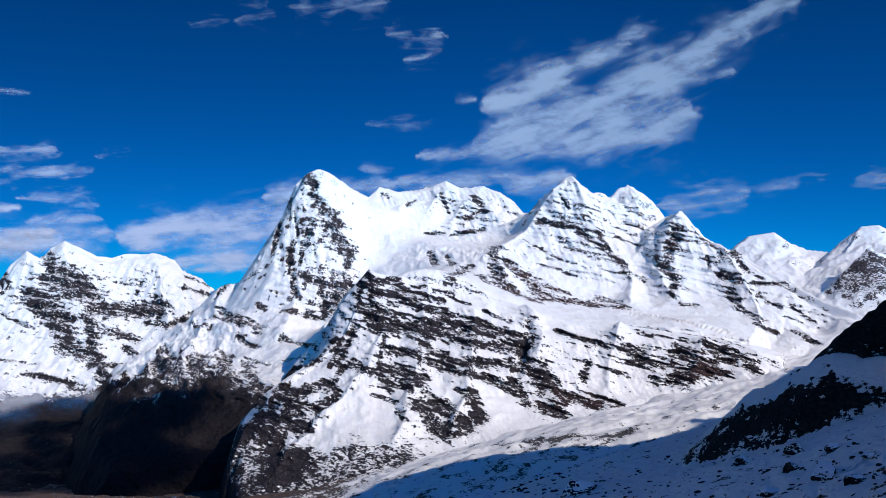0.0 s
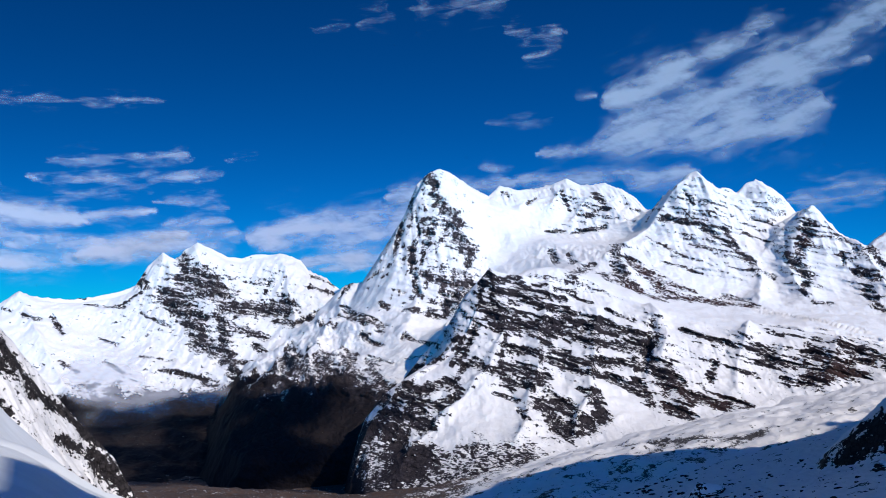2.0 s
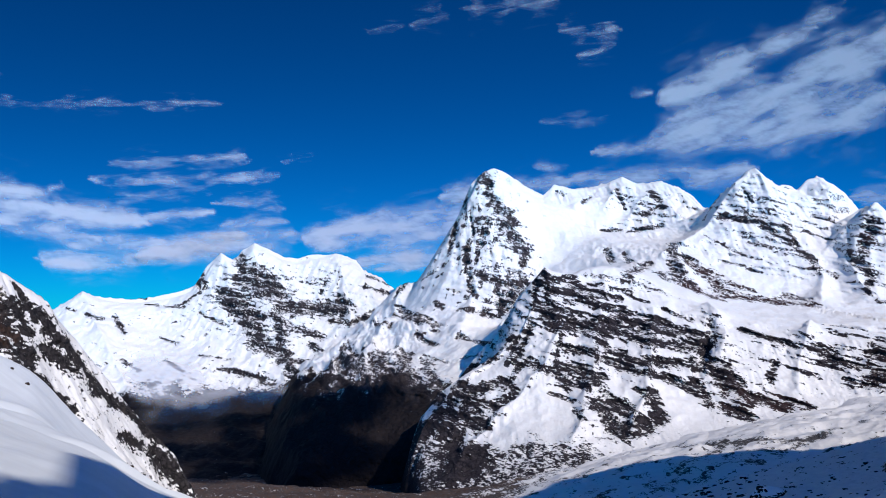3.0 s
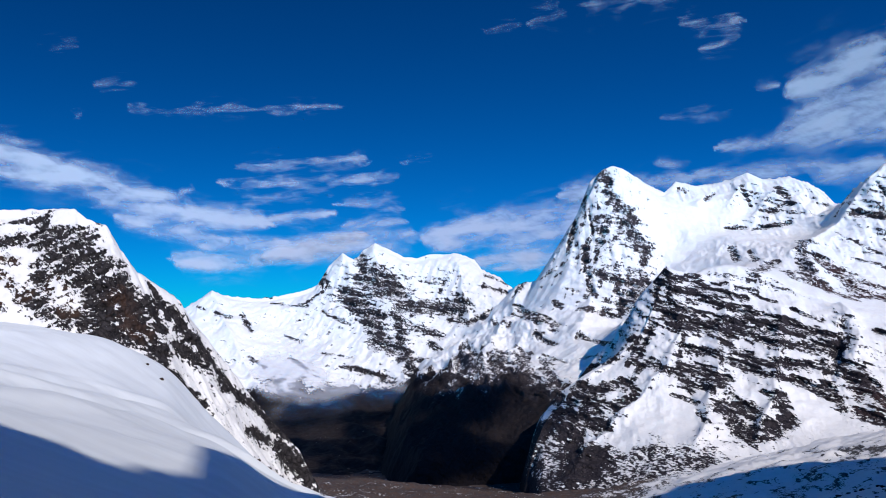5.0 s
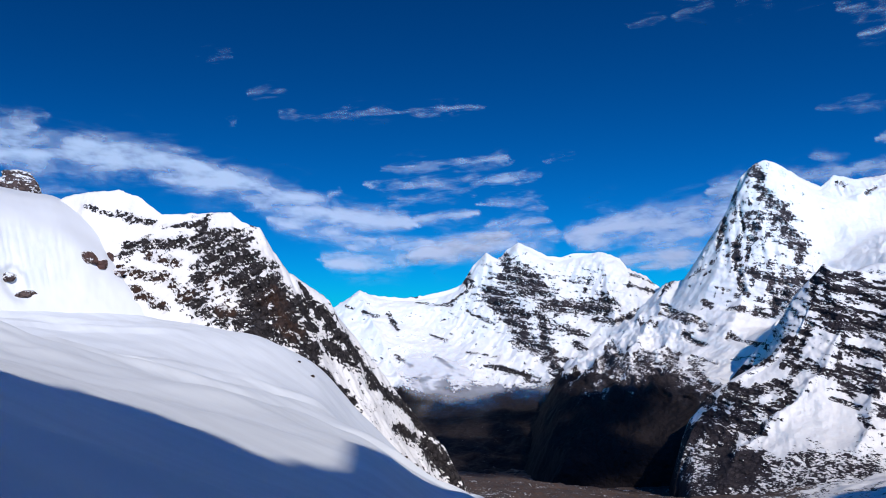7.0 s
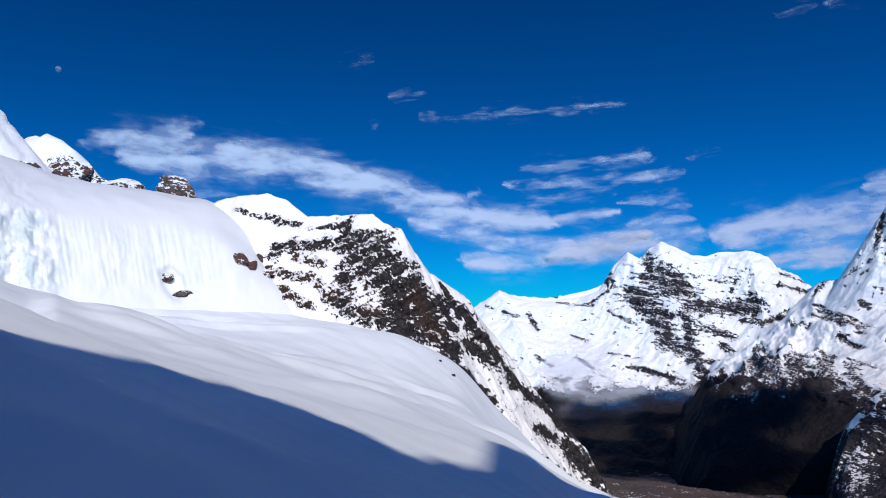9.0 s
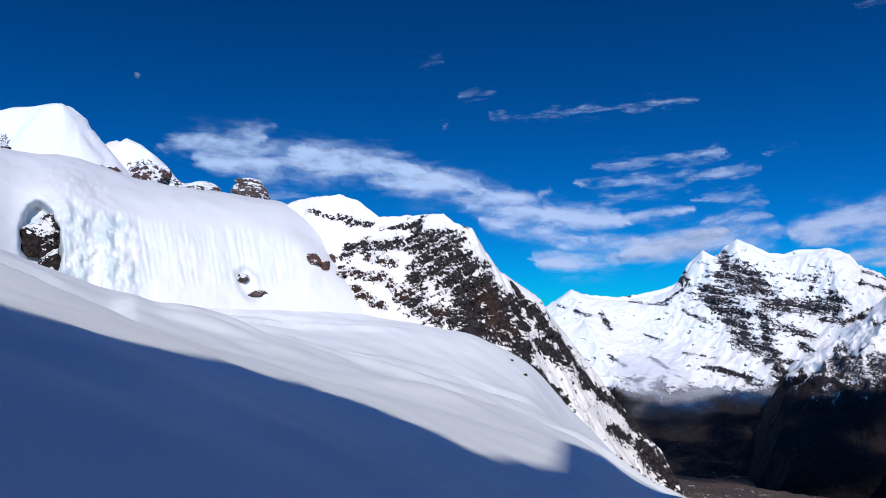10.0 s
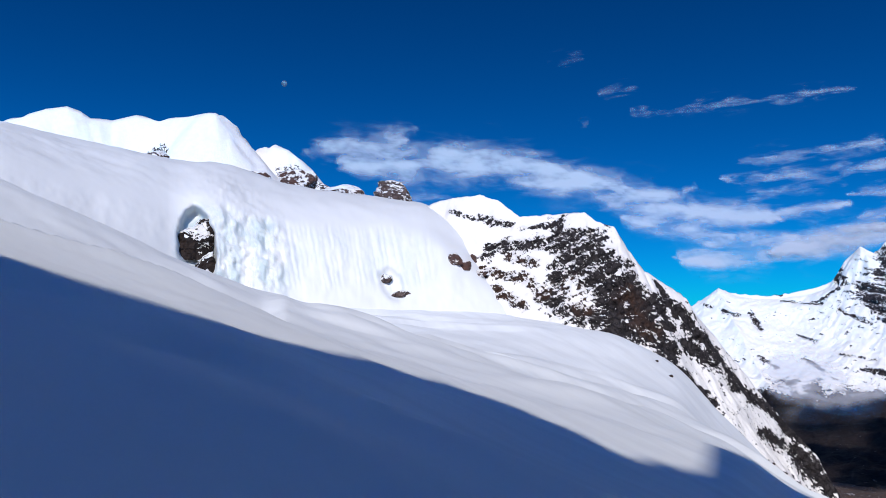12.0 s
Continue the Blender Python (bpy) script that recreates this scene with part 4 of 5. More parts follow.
X, Y = polar(-34, 27, 480, 950, 3900, 250)
Z = spot_heights(X, Y, VALLEY_SPOTS, 1e4)
lake = along(X, Y, Z, [((98, 1958, -280), (407, 2091, -270), 16)])
lowland = smooth(-330, -390, Z + 25 * fbm(X, Y, 160, 4, seed=96))
flow, side = 0.72 * X + 0.69 * Y, 0.69 * X - 0.72 * Y
hummocks = fbm(flow * 0.45, side, 90, 6, 0.58, True, seed=92)
Z = Z + (1 - lake) * (8 * fbm(X + Y * 0.4, Y * 0.7, 130, 4, 0.5, seed=91) + 11 * hummocks)
Z = skirt(Z, 60, 0.02, 0.02, 0.02, 0.02)
trains = fbm(flow * 0.16, side, 60, 5, 0.6, seed=95)
rock = 0.10 + 0.30 * trains + 0.30 * fbm(flow * 0.6, side, 26, 4, 0.65, seed=97) + 0.8 * lowland + 0.34 * smooth(0.02, 0.16, steepness(X, Y, Z)) * smooth(-0.1, 0.3, trains + 0.1) + 0.45 * lake + (0.22 + 0.35 * fbm(X, Y, 40, 4, 0.65, seed=98)) * smooth(2000, 1700, np.hypot(X, Y))
glacier = link_sheet("glacier", X, Y, Z, MAT_GLACIER, {"rock": rock, "warm": 0.8 * lowland})
tagged(glacier, "snow-covered glacier with rubble and hummocky moraine", "glacier", kind="structure")

# ---- rocky ridge below the camera on the glacier side ----
SIDE_CREST = [(496, 868, 53), (439, 876, 28), (400, 873, 7), (366, 877, -18), (347, 895, -50), (325, 924, -68), (307, 952, -83), (287, 968, -110), (274, 983, -139)]
SIDE_SPUR = [(390, 629, -20), (351, 674, -35), (324, 710, -39), (300, 742, -37), (289, 757, -44), (274, 778, -58), (258, 799, -68), (245, 819, -89), (237, 837, -114), (233, 854, -132)]
SIDE_SLOPE = [(269.0, 591.7, -63.5), (136.0, 300.7, -58.4), (254.2, 630.7, -80.4), (235, 659, -94), (133.5, 408.8, -79.4), (178, 739, -130), (80.4, 645.0, -132.0), (5.2, 560.0, -133.7), (189, 1033, -152), (67, 998, -193), (221, 769, -120), (152.0, 258.7, -38.1), (299.3, 461.4, -28.2), (-73, 696, -182)]
X, Y = polar(1, 38, 430, 250, 1300, 260)
k = smooth(0, 14, np.minimum(crest_distance(X, Y, SIDE_CREST), crest_distance(X, Y, SIDE_SPUR)))
wx, wy = X + k * 6 * fbm(X, Y, 50, 3, seed=101), Y + k * 6 * fbm(X, Y, 50, 3, seed=103)
back_ridge, front_spur = tent(wx, wy, SIDE_CREST, 0.9, 0.9, 0.4, 30), tent(wx, wy, SIDE_SPUR, 0.30, 1.3, 0.2, 20, 4)
crests = np.maximum(back_ridge, front_spur)
low = spot_heights(X, Y, SIDE_SLOPE, 1e3) - 0.25 * np.clip(np.hypot(X, Y) - 1050, 0, 1e9)
on_rock = smooth(-4, 6, crests - low)
Z = np.maximum(crests, low)
Z = Z + (0.35 + 0.65 * on_rock) * (4.0 * fbm(X, Y, 40, 6, 0.55, True, seed=105)) + 1.6 * fbm(X, Y, 12, 5, 0.6, True, seed=107)
Z = skirt(Z, 300, 0.03, 0.03, 0.03, 0.1)
st = steepness(X, Y, Z)
far_crest = smooth(-6, 4, back_ridge - front_spur)
spur_top = smooth(-2, 3, front_spur - back_ridge) * smooth(25, 11, crest_distance(X, Y, SIDE_SPUR) + 9 * fbm(X, Y, 22, 4, seed=108))
face = along(X, Y, Z, [((310, 688, -67), (288, 725, -70), 12), ((294, 739, -64), (265, 766, -78), 18), ((266, 770, -76), (239, 816, -106), 18), ((243, 814, -111), (233, 838, -124), 9)])
rock = 0.20 + 0.30 * fbm(X, Y, 16, 5, 0.65, seed=111) + 0.55 * smooth(0.14, 0.5, st) + 0.34 * face + 0.48 * far_crest * on_rock - 0.55 * spur_top + 0.10 * fbm(X, Y, 70, 3, seed=109)
side_ridge = link_sheet("rocky_ridge", X, Y, Z, MAT_NEAR_RIDGE, {"rock": rock, "warm": 0.0})
tagged(side_ridge, "black rocky ridge with patchy snow above the glacier", "ridge", kind="structure")
SIDE_SHEET = (X, Y, Z)

# ---- snow slope on which the camera stands ----
SLOPE_SPOTS = [(0, 0, -1.7), (-56.9, 19.2, 2.8), (-63.9, 33.3, -0.3), (-67.7, 51.4, -4.3), (-66.9, 80.9, -13.5), (-73.4, 119.2, -20.2), (-81.3, 143.6, -24.6), (-125.0, 82.9, -3.0), (-118.7, 64.3, 2.5), (-103.2, 38.2, 6.7), (-193.4, 81.7, 15.9), (-284.4, 95.5, 33.3), (-322.8, 68.4, 46.2), (-244.1, 115.4, 17.7),
               (-282.0, 171.4, -1.4), (-343.3, 242.0, -3.6), (-334.7, 285.6, -3.8), (-315.5, 320.9, -4.8), (-292.4, 315.2, -8.8), (-248.6, 338.5, -15.3), (-208.1, 341.6, -39.4), (-191.4, 373.8, -60.4), (-180.7, 390.2, -78.1), (-165.6, 200.4, -21.5), (-136.3, 221.4, -32.5), (-146.0, 34.4, 14.8), (40, -20, -4), (-40, -40, 12), (60, 60, -45), (20, 120, -50), (100, 300, -150), (-50, 420, -180), (0, 520, -250), (200, 0, -20), (100, -150, 10), (-250, -200, 120), (400, 100, -100)]
X, Y = fan(np.r_[np.linspace(180, 6, 46), np.linspace(5.8, -86, 470), np.linspace(-88, -180, 26)], 520 * np.linspace(0, 1, 230) ** 1.6)
Z = spot_heights(X, Y, SLOPE_SPOTS, 20.0)
Rr = np.hypot(X, Y)
Z = Z + smooth(20, 120, Rr) * 0.8 * fbm(X, Y, 40, 4, 0.45, seed=121)
SMOOTH_SHEET = (X, Y, Z.copy())
DUNE = [(-96.8, 25.1, 9.2), (-105.0, 38.9, 6.4), (-111.1, 50.5, 4.2), (-117.8, 63.8, 1.3), (-123.9, 75.3, -0.9), (-128.9, 86.0, -3.1)]
bear = np.degrees(np.arctan2(X, Y))
dune_r = np.interp(bear, [math.degrees(math.atan2(p[0], p[1])) for p in DUNE], [math.hypot(p[0], p[1]) for p in DUNE])
past = Rr - dune_r - 2.5 * fbm(X, Y, 30, 3, seed=125)
from_end = np.hypot(X - DUNE[-1][0], Y - DUNE[-1][1])
fade = smooth(0, 34, from_end) * smooth(130, 60, from_end) * smooth(-55.8, -57.5, bear)
Z = Z + fade * np.where(past < 0, 1.6 * np.exp(past / 22), 1.6 - 9.0 * (1 - np.exp(-past / 6)) * np.exp(-past / 55) - 1.6 * (1 - np.exp(-past / 40)))
for line, high, wide in (([(-40.9, 16.2, -0.5), (-35.5, 18.5, -1.6), (-28.0, 19.3, -3.6), (-21.1, 18.4, -4.5)], 0.45, 5), ([(-20.8, 7.1, -1.2), (-17.7, 9.3, -2.0), (-14.0, 9.7, -3.0)], 0.2, 3),
                         ([(-164.4, 130.7, -7.7), (-156.5, 168.6, -15.1), (-148.1, 213.7, -22.7)], 2.2, 12), ([(-221.3, 202.6, -11.0), (-197.4, 239.0, -18.5), (-177.9, 266.0, -29.6)], 2.8, 13), ([(-108.3, 131.0, -17.9), (-111.3, 166.2, -23.6)], 1.6, 9)):
    Z = Z + high * np.exp(-(crest_distance(X, Y, line) / wide) ** 2)
Z = Z + smooth(60, 200, Rr) * 1.5 * fbm(X * 0.8 + Y * 0.3, Y - X * 0.2, 34, 3, 0.45, seed=123)
across = np.radians(bear) * 300
drift = Rr / 30 + 1.3 * fbm(across * 0.35, Rr, 46, 4, 0.5, seed=127) + 0.004 * across
saw = drift - np.floor(drift)
lit_part = smooth(150, 230, Rr) * smooth(-58, -50, bear) * smooth(-0.05, 0.30, fbm(across * 0.5, Rr, 70, 3, seed=129) + 0.14)
Z = Z + 3.2 * lit_part * (smooth(0.0, 0.22, saw) - saw)
streaks = smooth(8, 30, Rr) * smooth(230, 120, Rr)
Z = Z + streaks * (0.35 * fbm(X * 0.9 + Y * 0.45, (Y * 0.9 - X * 0.45) * 0.22, 9, 4, 0.5, seed=120) + 0.7 * fbm(X * 0.9 + Y * 0.45, (Y * 0.9 - X * 0.45) * 0.2, 30, 2, 0.4, seed=118))
Z = Z - 0.022 * Rr * smooth(60, 140, Rr) * smooth(-31.0, -25.5, bear) - 0.018 * Rr * smooth(200, 340, Rr) * smooth(-33.5, -30.5, bear)
SLOPE_SHEET = (X, Y, Z)
snow_slope = link_sheet("snow_slope", X, Y, Z, MAT_SNOW)
tagged(snow_slope, "smooth wind-packed snow slope, partly in blue shade", "snow slope", kind="structure")

# ---- cliff, ice wall and snow dome above the slope ----
CLIFF_CREST = [(-387.5, 346.7, 50.2), (-376.7, 351.2, 54.0), (-367.9, 353.2, 55.5), (-353.9, 360.3, 56.7), (-344.0, 362.8, 53.4), (-328.8, 363.3, 43.9), (-312.7, 370.7, 44.1), (-297.7, 376.5, 44.6), (-292.2, 378.3, 39.6), (-284.5, 381.6, 37.4), (-280.3, 387.2, 26.4), (-275.0, 393.4, 15.4), (-267.3, 410.7, 5.0), (-265.6, 417.7, -2.5), (-259.2, 427.6, -15.2), (-252.6, 437.3, -29.3), (-245.0, 445.0, -43.2), (-232.2, 454.1, -62.4), (-223.1, 458.6, -72.9), (-213.3, 457.8, -87.8), (-205.9, 455.6, -104.9)]
CLIFF_FACE_ROCKS = [(-39.99, 4.37, -39.51, 2.21, 4.3), (-39.50, 3.87, -37.52, 3.85, 3.6), (-38.18, 3.52, -36.89, 2.19, 5.4), (-39.17, 3.20, -38.21, 1.21, 6.5), (-37.55, 1.86, -36.60, -0.78, 4.7), (-41.15, 3.88, -40.16, 3.21, 2.6), (-43.83, 3.17, -40.82, 3.55, 2.8), (-44.16, 2.67, -43.49, 3.23, 2.6), (-40.18, 1.88, -39.53, 0.55, 3.9), (-40.85, 0.55, -39.54, -0.45, 3.6), (-39.54, -0.45, -37.58, -1.11, 3.9), (-37.58, -1.11, -35.97, -1.76, 2.8), (-35.93, 1.19, -34.99, -0.78, 4.7), (-35.31, -0.78, -34.05, -2.07, 3.9), (-34.69, -2.08, -33.43, -2.71, 2.8), (-35.97, -1.76, -34.69, -2.08, 2.8), (-33.74, -2.72, -32.82, -4.31, 2.6), (-32.82, -3.99, -31.41, -5.62, 2.6)]
CLIFF_TONGUE_ROCKS = [(-46.18, 2.41, -45.17, 1.90, 2.8), (-45.84, 1.73, -44.17, 1.56, 2.2), (-44.50, 1.83, -41.77, 1.35, 2.2), (-43.84, 0.89, -41.78, -0.31, 1.8), (-42.83, 2.56, -41.17, 2.22, 1.8), (-41.84, 1.55, -40.85, 0.55, 2.2)]
CLIFF_RIB_ROCKS = [(-34.32, 1.18, -33.08, -0.77, 1.2), (-33.07, -0.29, -31.85, -2.06, 2.0), (-32.48, -2.38, -31.25, -3.65, 2.4), (-31.54, -2.06, -30.33, -3.95, 2.8), (-30.33, -3.95, -29.15, -5.49, 2.4), (-29.14, -5.18, -26.51, -7.55, 2.0), (-28.58, -7.27, -27.64, -7.78, 1.7), (-26.88, -8.41, -24.98, -9.91, 3.6), (-34.33, 0.37, -33.57, -1.42, 1.7)]
CLIFF_CAP_ROCKS = [(-46.34, 5.42, -45.77, 5.22, 1.0), (-45.36, 5.08, -44.76, 4.94, 1.0), (-44.49, 5.08, -43.42, 4.70, 1.9), (-43.49, 4.74, -42.62, 4.53, 1.3), (-37.12, 4.57, -36.87, 4.30, 1.3), (-42.15, 4.39, -40.15, 4.47, 1.0)]
CLIFF_RUST = [(-39.52, 1.21, -38.55, -0.28, 2.7), (-36.00, 0.54, -34.68, -1.59, 3.2)]
X, Y = polar(-50, -23, 560, 425, 570, 220)
k = smooth(0, 8, crest_distance(X, Y, CLIFF_CREST))
wx, wy = X + k * 3.5 * fbm(X, Y, 22, 4, seed=131), Y + k * 3.5 * fbm(X, Y, 22, 4, seed=133)
Z = tent(wx, wy, CLIFF_CREST, 1.5, 2.6, 0.5, 20, 1.5)
Z = Z + k * 3.0 * fbm(X, Y, 24, 4, 0.5, True, seed=135)
Z = skirt(Z, 60, 0.001, 0.001, 0.02)
X, Y, Z = refine(X, Y, Z, 270)
k = smooth(0, 6, crest_distance(X, Y, CLIFF_CREST))
face = outcrops(X, Y, Z, CLIFF_FACE_ROCKS + CLIFF_TONGUE_ROCKS + CLIFF_CAP_ROCKS, 0.35, 135)
rib = outcrops(X, Y, Z, CLIFF_RIB_ROCKS, -0.8, 137)
bare = np.maximum(face, rib)
tang = np.radians(np.degrees(np.arctan2(X, Y)) + 40) * 460
blocks = 2.6 * fbm(tang, Z * 0.8, 11, 5, 0.58, True, seed=141) + 0.9 * fbm(tang, Z, 3.2, 3, 0.6, seed=143)
snow_lie = 1.3 * fbm(tang, Z * 0.6 + Y * 0.3, 14, 4, 0.55, seed=145)
back, riser = ledges(tang, Y, Z, 7.5, 0.45, 147)
X, Y = push_back(X, Y, k * (bare * (0.7 * back - blocks) - (1 - bare) * snow_lie))
Z = Z + (1 - k) * 0.7 * fbm(X, Y, 7, 4, 0.6, seed=149)
st = steepness(X, Y, Z)
rock = -0.04 + 0.20 * smooth(0.45, 0.85, st) + 0.30 * smooth(-38.5, -36.0, np.degrees(np.arctan2(X, Y))) * smooth(30, 0, Z) + bare * (0.64 + 0.22 * (riser - 0.45)) + 0.12 * fbm(tang, Z, 5, 4, 0.62, seed=139)
warm = np.clip(outcrops(X, Y, Z, CLIFF_RUST + CLIFF_TONGUE_ROCKS, 0.3, 151), 0, 0.6)
cliff = link_sheet("rock_cliff", X, Y, Z, MAT_CLIFF, {"rock": rock, "warm": warm})
tagged(cliff, "brown and black rock cliff speckled with snow, snow cap on top", "cliff", kind="structure")

# bearing, range and rise of the dome's skyline, of the lip of its ice wall, and of the wall's foot
DOME_SKY = [(-95, 640, 8.6), (-71.5, 620, 8.9), (-67.2, 608, 8.34), (-64.1, 600, 7.98), (-59.4, 588, 7.69), (-56.2, 580, 6.85), (-52.9, 572, 6.40), (-49.5, 560, 5.99), (-47.5, 550, 5.75), (-46.2, 545, 5.08), (-45.2, 535, 4.0), (-44.6, 520, 2.6), (-43.0, 500, 0.6), (-41.5, 490, -1.5)]
DOME_LIP = [(-95, 400, 7.0), (-71.5, 400, 7.4), (-64.1, 430, 5.7), (-62.1, 440, 4.9), (-60.5, 444, 5.6), (-59.4, 446, 5.45), (-57.8, 448, 5.0), (-55.5, 450, 4.55), (-52.9, 456, 4.2), (-49.5, 466, 4.2), (-47.5, 466, 3.8), (-46.3, 466, 3.0), (-45.4, 466, 2.1), (-44.4, 466, 1.2), (-43.0, 466, 0.1), (-41.5, 466, -1.2)]
DOME_FOOT = [(-95, 330, 2.0), (-71.5, 330, 3.4), (-64.1, 385, 1.6), (-62, 410, 0.3), (-59.3, 420, -0.8), (-56.4, 422, -0.9), (-51.2, 434, -0.8), (-47.5, 446, -0.8), (-45.4, 450, -0.9), (-43.0, 452, -1.2), (-41.5, 452, -2.2)]
X, Y = polar(-90, -41.5, 560, 300, 700, 300)
bear, Rr = np.degrees(np.arctan2(X, Y)), np.hypot(X, Y)


def dome_line(rows):
    b = [q[0] for q in rows]
    r = sum(np.interp(bear + d, b, [q[1] for q in rows]) for d in (-1.8, -0.9, 0, 0.9, 1.8)) / 5
    e = sum(np.interp(bear + d, b, [q[2] for q in rows]) for d in (-0.5, -0.25, 0, 0.25, 0.5)) / 5
    return r, r * np.tan(np.radians(e))


sky_r, sky_z = dome_line(DOME_SKY)
lip_r, lip_z = dome_line(DOME_LIP)
foot_r, foot_z = dome_line(DOME_FOOT)
t = (Rr - foot_r) / (lip_r - foot_r)
wall_z = np.where(t > 0, foot_z + (lip_z + 5 - foot_z) * np.clip(t, 0, 9) ** 1.35, foot_z + 30 * t)
q = np.clip((Rr - lip_r) / (sky_r - lip_r), -3, 1)
top_z = lip_z + (sky_z - lip_z) * np.where(q > 0, 1 - (1 - q) ** 2.3, 2.3 * q) - 0.9 * np.clip(Rr - sky_r, 0, None)
Z = -6.0 * np.logaddexp(-wall_z / 6.0, -top_z / 6.0) + (2.2 * fbm(X, Y, 60, 3, 0.5, seed=141) + 0.7 * fbm(X, Y, 17, 3, 0.5, seed=142)) * smooth(1.0, 1.8, t)
X, Y, Z = refine(X, Y, Z, 225, 4.0)
bear, Rr = np.degrees(np.arctan2(X, Y)), np.hypot(X, Y)
rise = np.degrees(np.arctan2(Z, Rr))
lip_r, lip_z = dome_line(DOME_LIP)
up = Rr * np.tan(np.radians(rise))
tang = np.radians(bear + 55) * 450
on_wall = smooth(10, -3, Rr - lip_r)
fluted = on_wall * smooth(-58.5, -56.8, bear) * smooth(-46.5, -48.5, bear) * smooth(4, 12, up) * smooth(-0.30, 0.20, fbm(tang, up * 0.5, 22, 3, seed=147) + 0.2)
blocky = on_wall * smooth(-60.6, -59.6, bear) * smooth(-55.2, -57.2, bear)
flute = fbm(tang + 0.16 * up + 0.5 * fbm(tang, up, 6, 2, seed=148), up * 0.05, 2.3, 4, 0.6, True, seed=145)
ice_blocks = 4.8 * fbm(tang, up * 1.1, 9, 5, 0.6, True, seed=146) + 0.8 * fbm(tang, up * 0.4, 3, 3, 0.6, seed=152)
hole = smooth(1.08, 0.80, np.hypot((bear + 60.95 + 0.12 * (rise - 3.3)) / 1.12, (rise - 3.3) / 2.2) + 0.22 * fbm(tang, up, 12, 3, seed=153))
nook = smooth(1.1, 0.6, np.hypot((bear + 49.75 + 0.35 * (rise - 1.2)) / 0.75, (rise - 1.1) / 1.15) + 0.2 * fbm(tang, up, 4, 3, seed=154))
swell = on_wall * (2.2 * fbm(tang, up, 30, 4, 0.5, seed=143) + 0.5 * fbm(tang, up * 0.6, 7, 3, 0.5, seed=144))
X, Y = push_back(X, Y, 13 * hole + 3 * nook - (1 - hole) * (fluted * 1.25 * flute + blocky * ice_blocks + swell))
Z = Z + smooth(2.0, 8.0, Rr - lip_r) * smooth(60, 20, Rr - lip_r) * 1.1 * np.exp(-((bear + 59.0) / 1.8) ** 2) * fbm(X, Y, 9, 4, 0.6, True, seed=155)
ice = np.clip(on_wall * (0.30 * fluted + 0.85 * blocky) + 0.9 * smooth(1.5, 1.0, np.hypot((bear + 60.9) / 1.15, (rise - 3.3) / 2.25)) * on_wall + 0.4 * nook, 0, 1)
DOME_SHEET = (X, Y, Z)
dome = link_sheet("ice_wall", X, Y, Z, MAT_ICE, {"ice": ice})
tagged(dome, "rounded snow dome ending in a fluted ice wall", "glacier", kind="structure")

BACK_CREST = [(-904, 171, 141), (-863, 289, 158), (-848, 302, 162), (-841, 320, 170), (-835, 335, 173), (-832, 344, 170), (-828, 353, 164), (-825, 372, 164), (-817, 390, 170), (-803, 407, 166), (-778, 422, 168), (-755, 432, 169), (-759, 445, 168), (-842, 521, 164), (-841, 532, 157), (-765, 493, 146), (-752, 495, 147), (-742, 500, 142), (-733, 504, 135), (-715, 513, 113), (-694, 525, 101), (-667, 543, 89)]
X, Y = polar(-90, -46, 420, 740, 1060, 160)
k = smooth(0, 15, crest_distance(X, Y, BACK_CREST))
Z = tent(X + k * 8 * fbm(X, Y, 50, 3, seed=153), Y + k * 8 * fbm(X, Y, 50, 3, seed=155), BACK_CREST, 1.6, 1.0, 0.0, 30, 3) + k * 3.5 * fbm(X, Y, 60, 4, 0.5, True, seed=151)
PEAK_RIB = [(-759, 445, 168), (-747, 440, 153), (-734, 433, 133), (-720, 426, 110), (-690, 409, 80)]
Z = np.maximum(Z, tent(X + k * 5 * fbm(X, Y, 40, 3, seed=157), Y, PEAK_RIB, 0.8, 4.5, 0.0, 30, 0.5))
Z = skirt(Z, 260, 0.0005, 0.0005, 0.3)
X, Y, Z = refine(X, Y, Z, 150)
rock = -0.2 + 0.3 * smooth(0.3, 0.7, steepness(X, Y, Z)) + 0.7 * near_any(X, Y, Z, [(*(-709, 487, 111), 22), (*(-759, 383, 126), 12), (*(-692, 511, 101), 18)])
upper_peak = link_sheet("snow_peak", X, Y, Z, MAT_CLIFF, {"rock": rock, "warm": 0.5})
tagged(upper_peak, "white corniced snow peaks behind the dome", "mountain", kind="structure")

# ---- the camera's own mountain, behind it and to the right, which shades the slope ----
SHADE_EDGE = [(-75.66, 3.44, 260), (-71.35, 2.14, 275), (-62.48, -0.63, 306), (-52.83, -2.94, 340), (-46.19, -4.81, 363), (-41.89, -6.37, 378), (-38.95, -7.43, 389), (-37.82, -8.47, 393), (-36.05, -9.06, 399), (-34.46, -8.89, 404), (-32.74, -9.33, 410), (-31.71, -9.11, 414), (-31.45, -7.88, 415), (-29.50, -8.39, 422), (-27.14, -9.25, 430)]
SUN_WAY = Vector((math.sin(radians(SUN_BEARING)), math.cos(radians(SUN_BEARING)), math.tan(radians(SUN_RISE))))
SHADE_CREST = [tuple(Vector(rest_on(SMOOTH_SHEET, b, e)) + far * SUN_WAY) for b, e, far in SHADE_EDGE]
SHADE_CREST += [(302, 341, 140), (465, 399, 193), (507, 483, 225), (555, 487, 110), (641, 537, 150), (616, 478, 140), (595, 485, 120), (602, 407, 130)]
x, y, z = SHADE_CREST[0]
SHADE_CREST.insert(0, (x - 80, y - 90, z + 25))
X, Y = polar(30, 200, 320, 60, 1100, 320, 1.8)
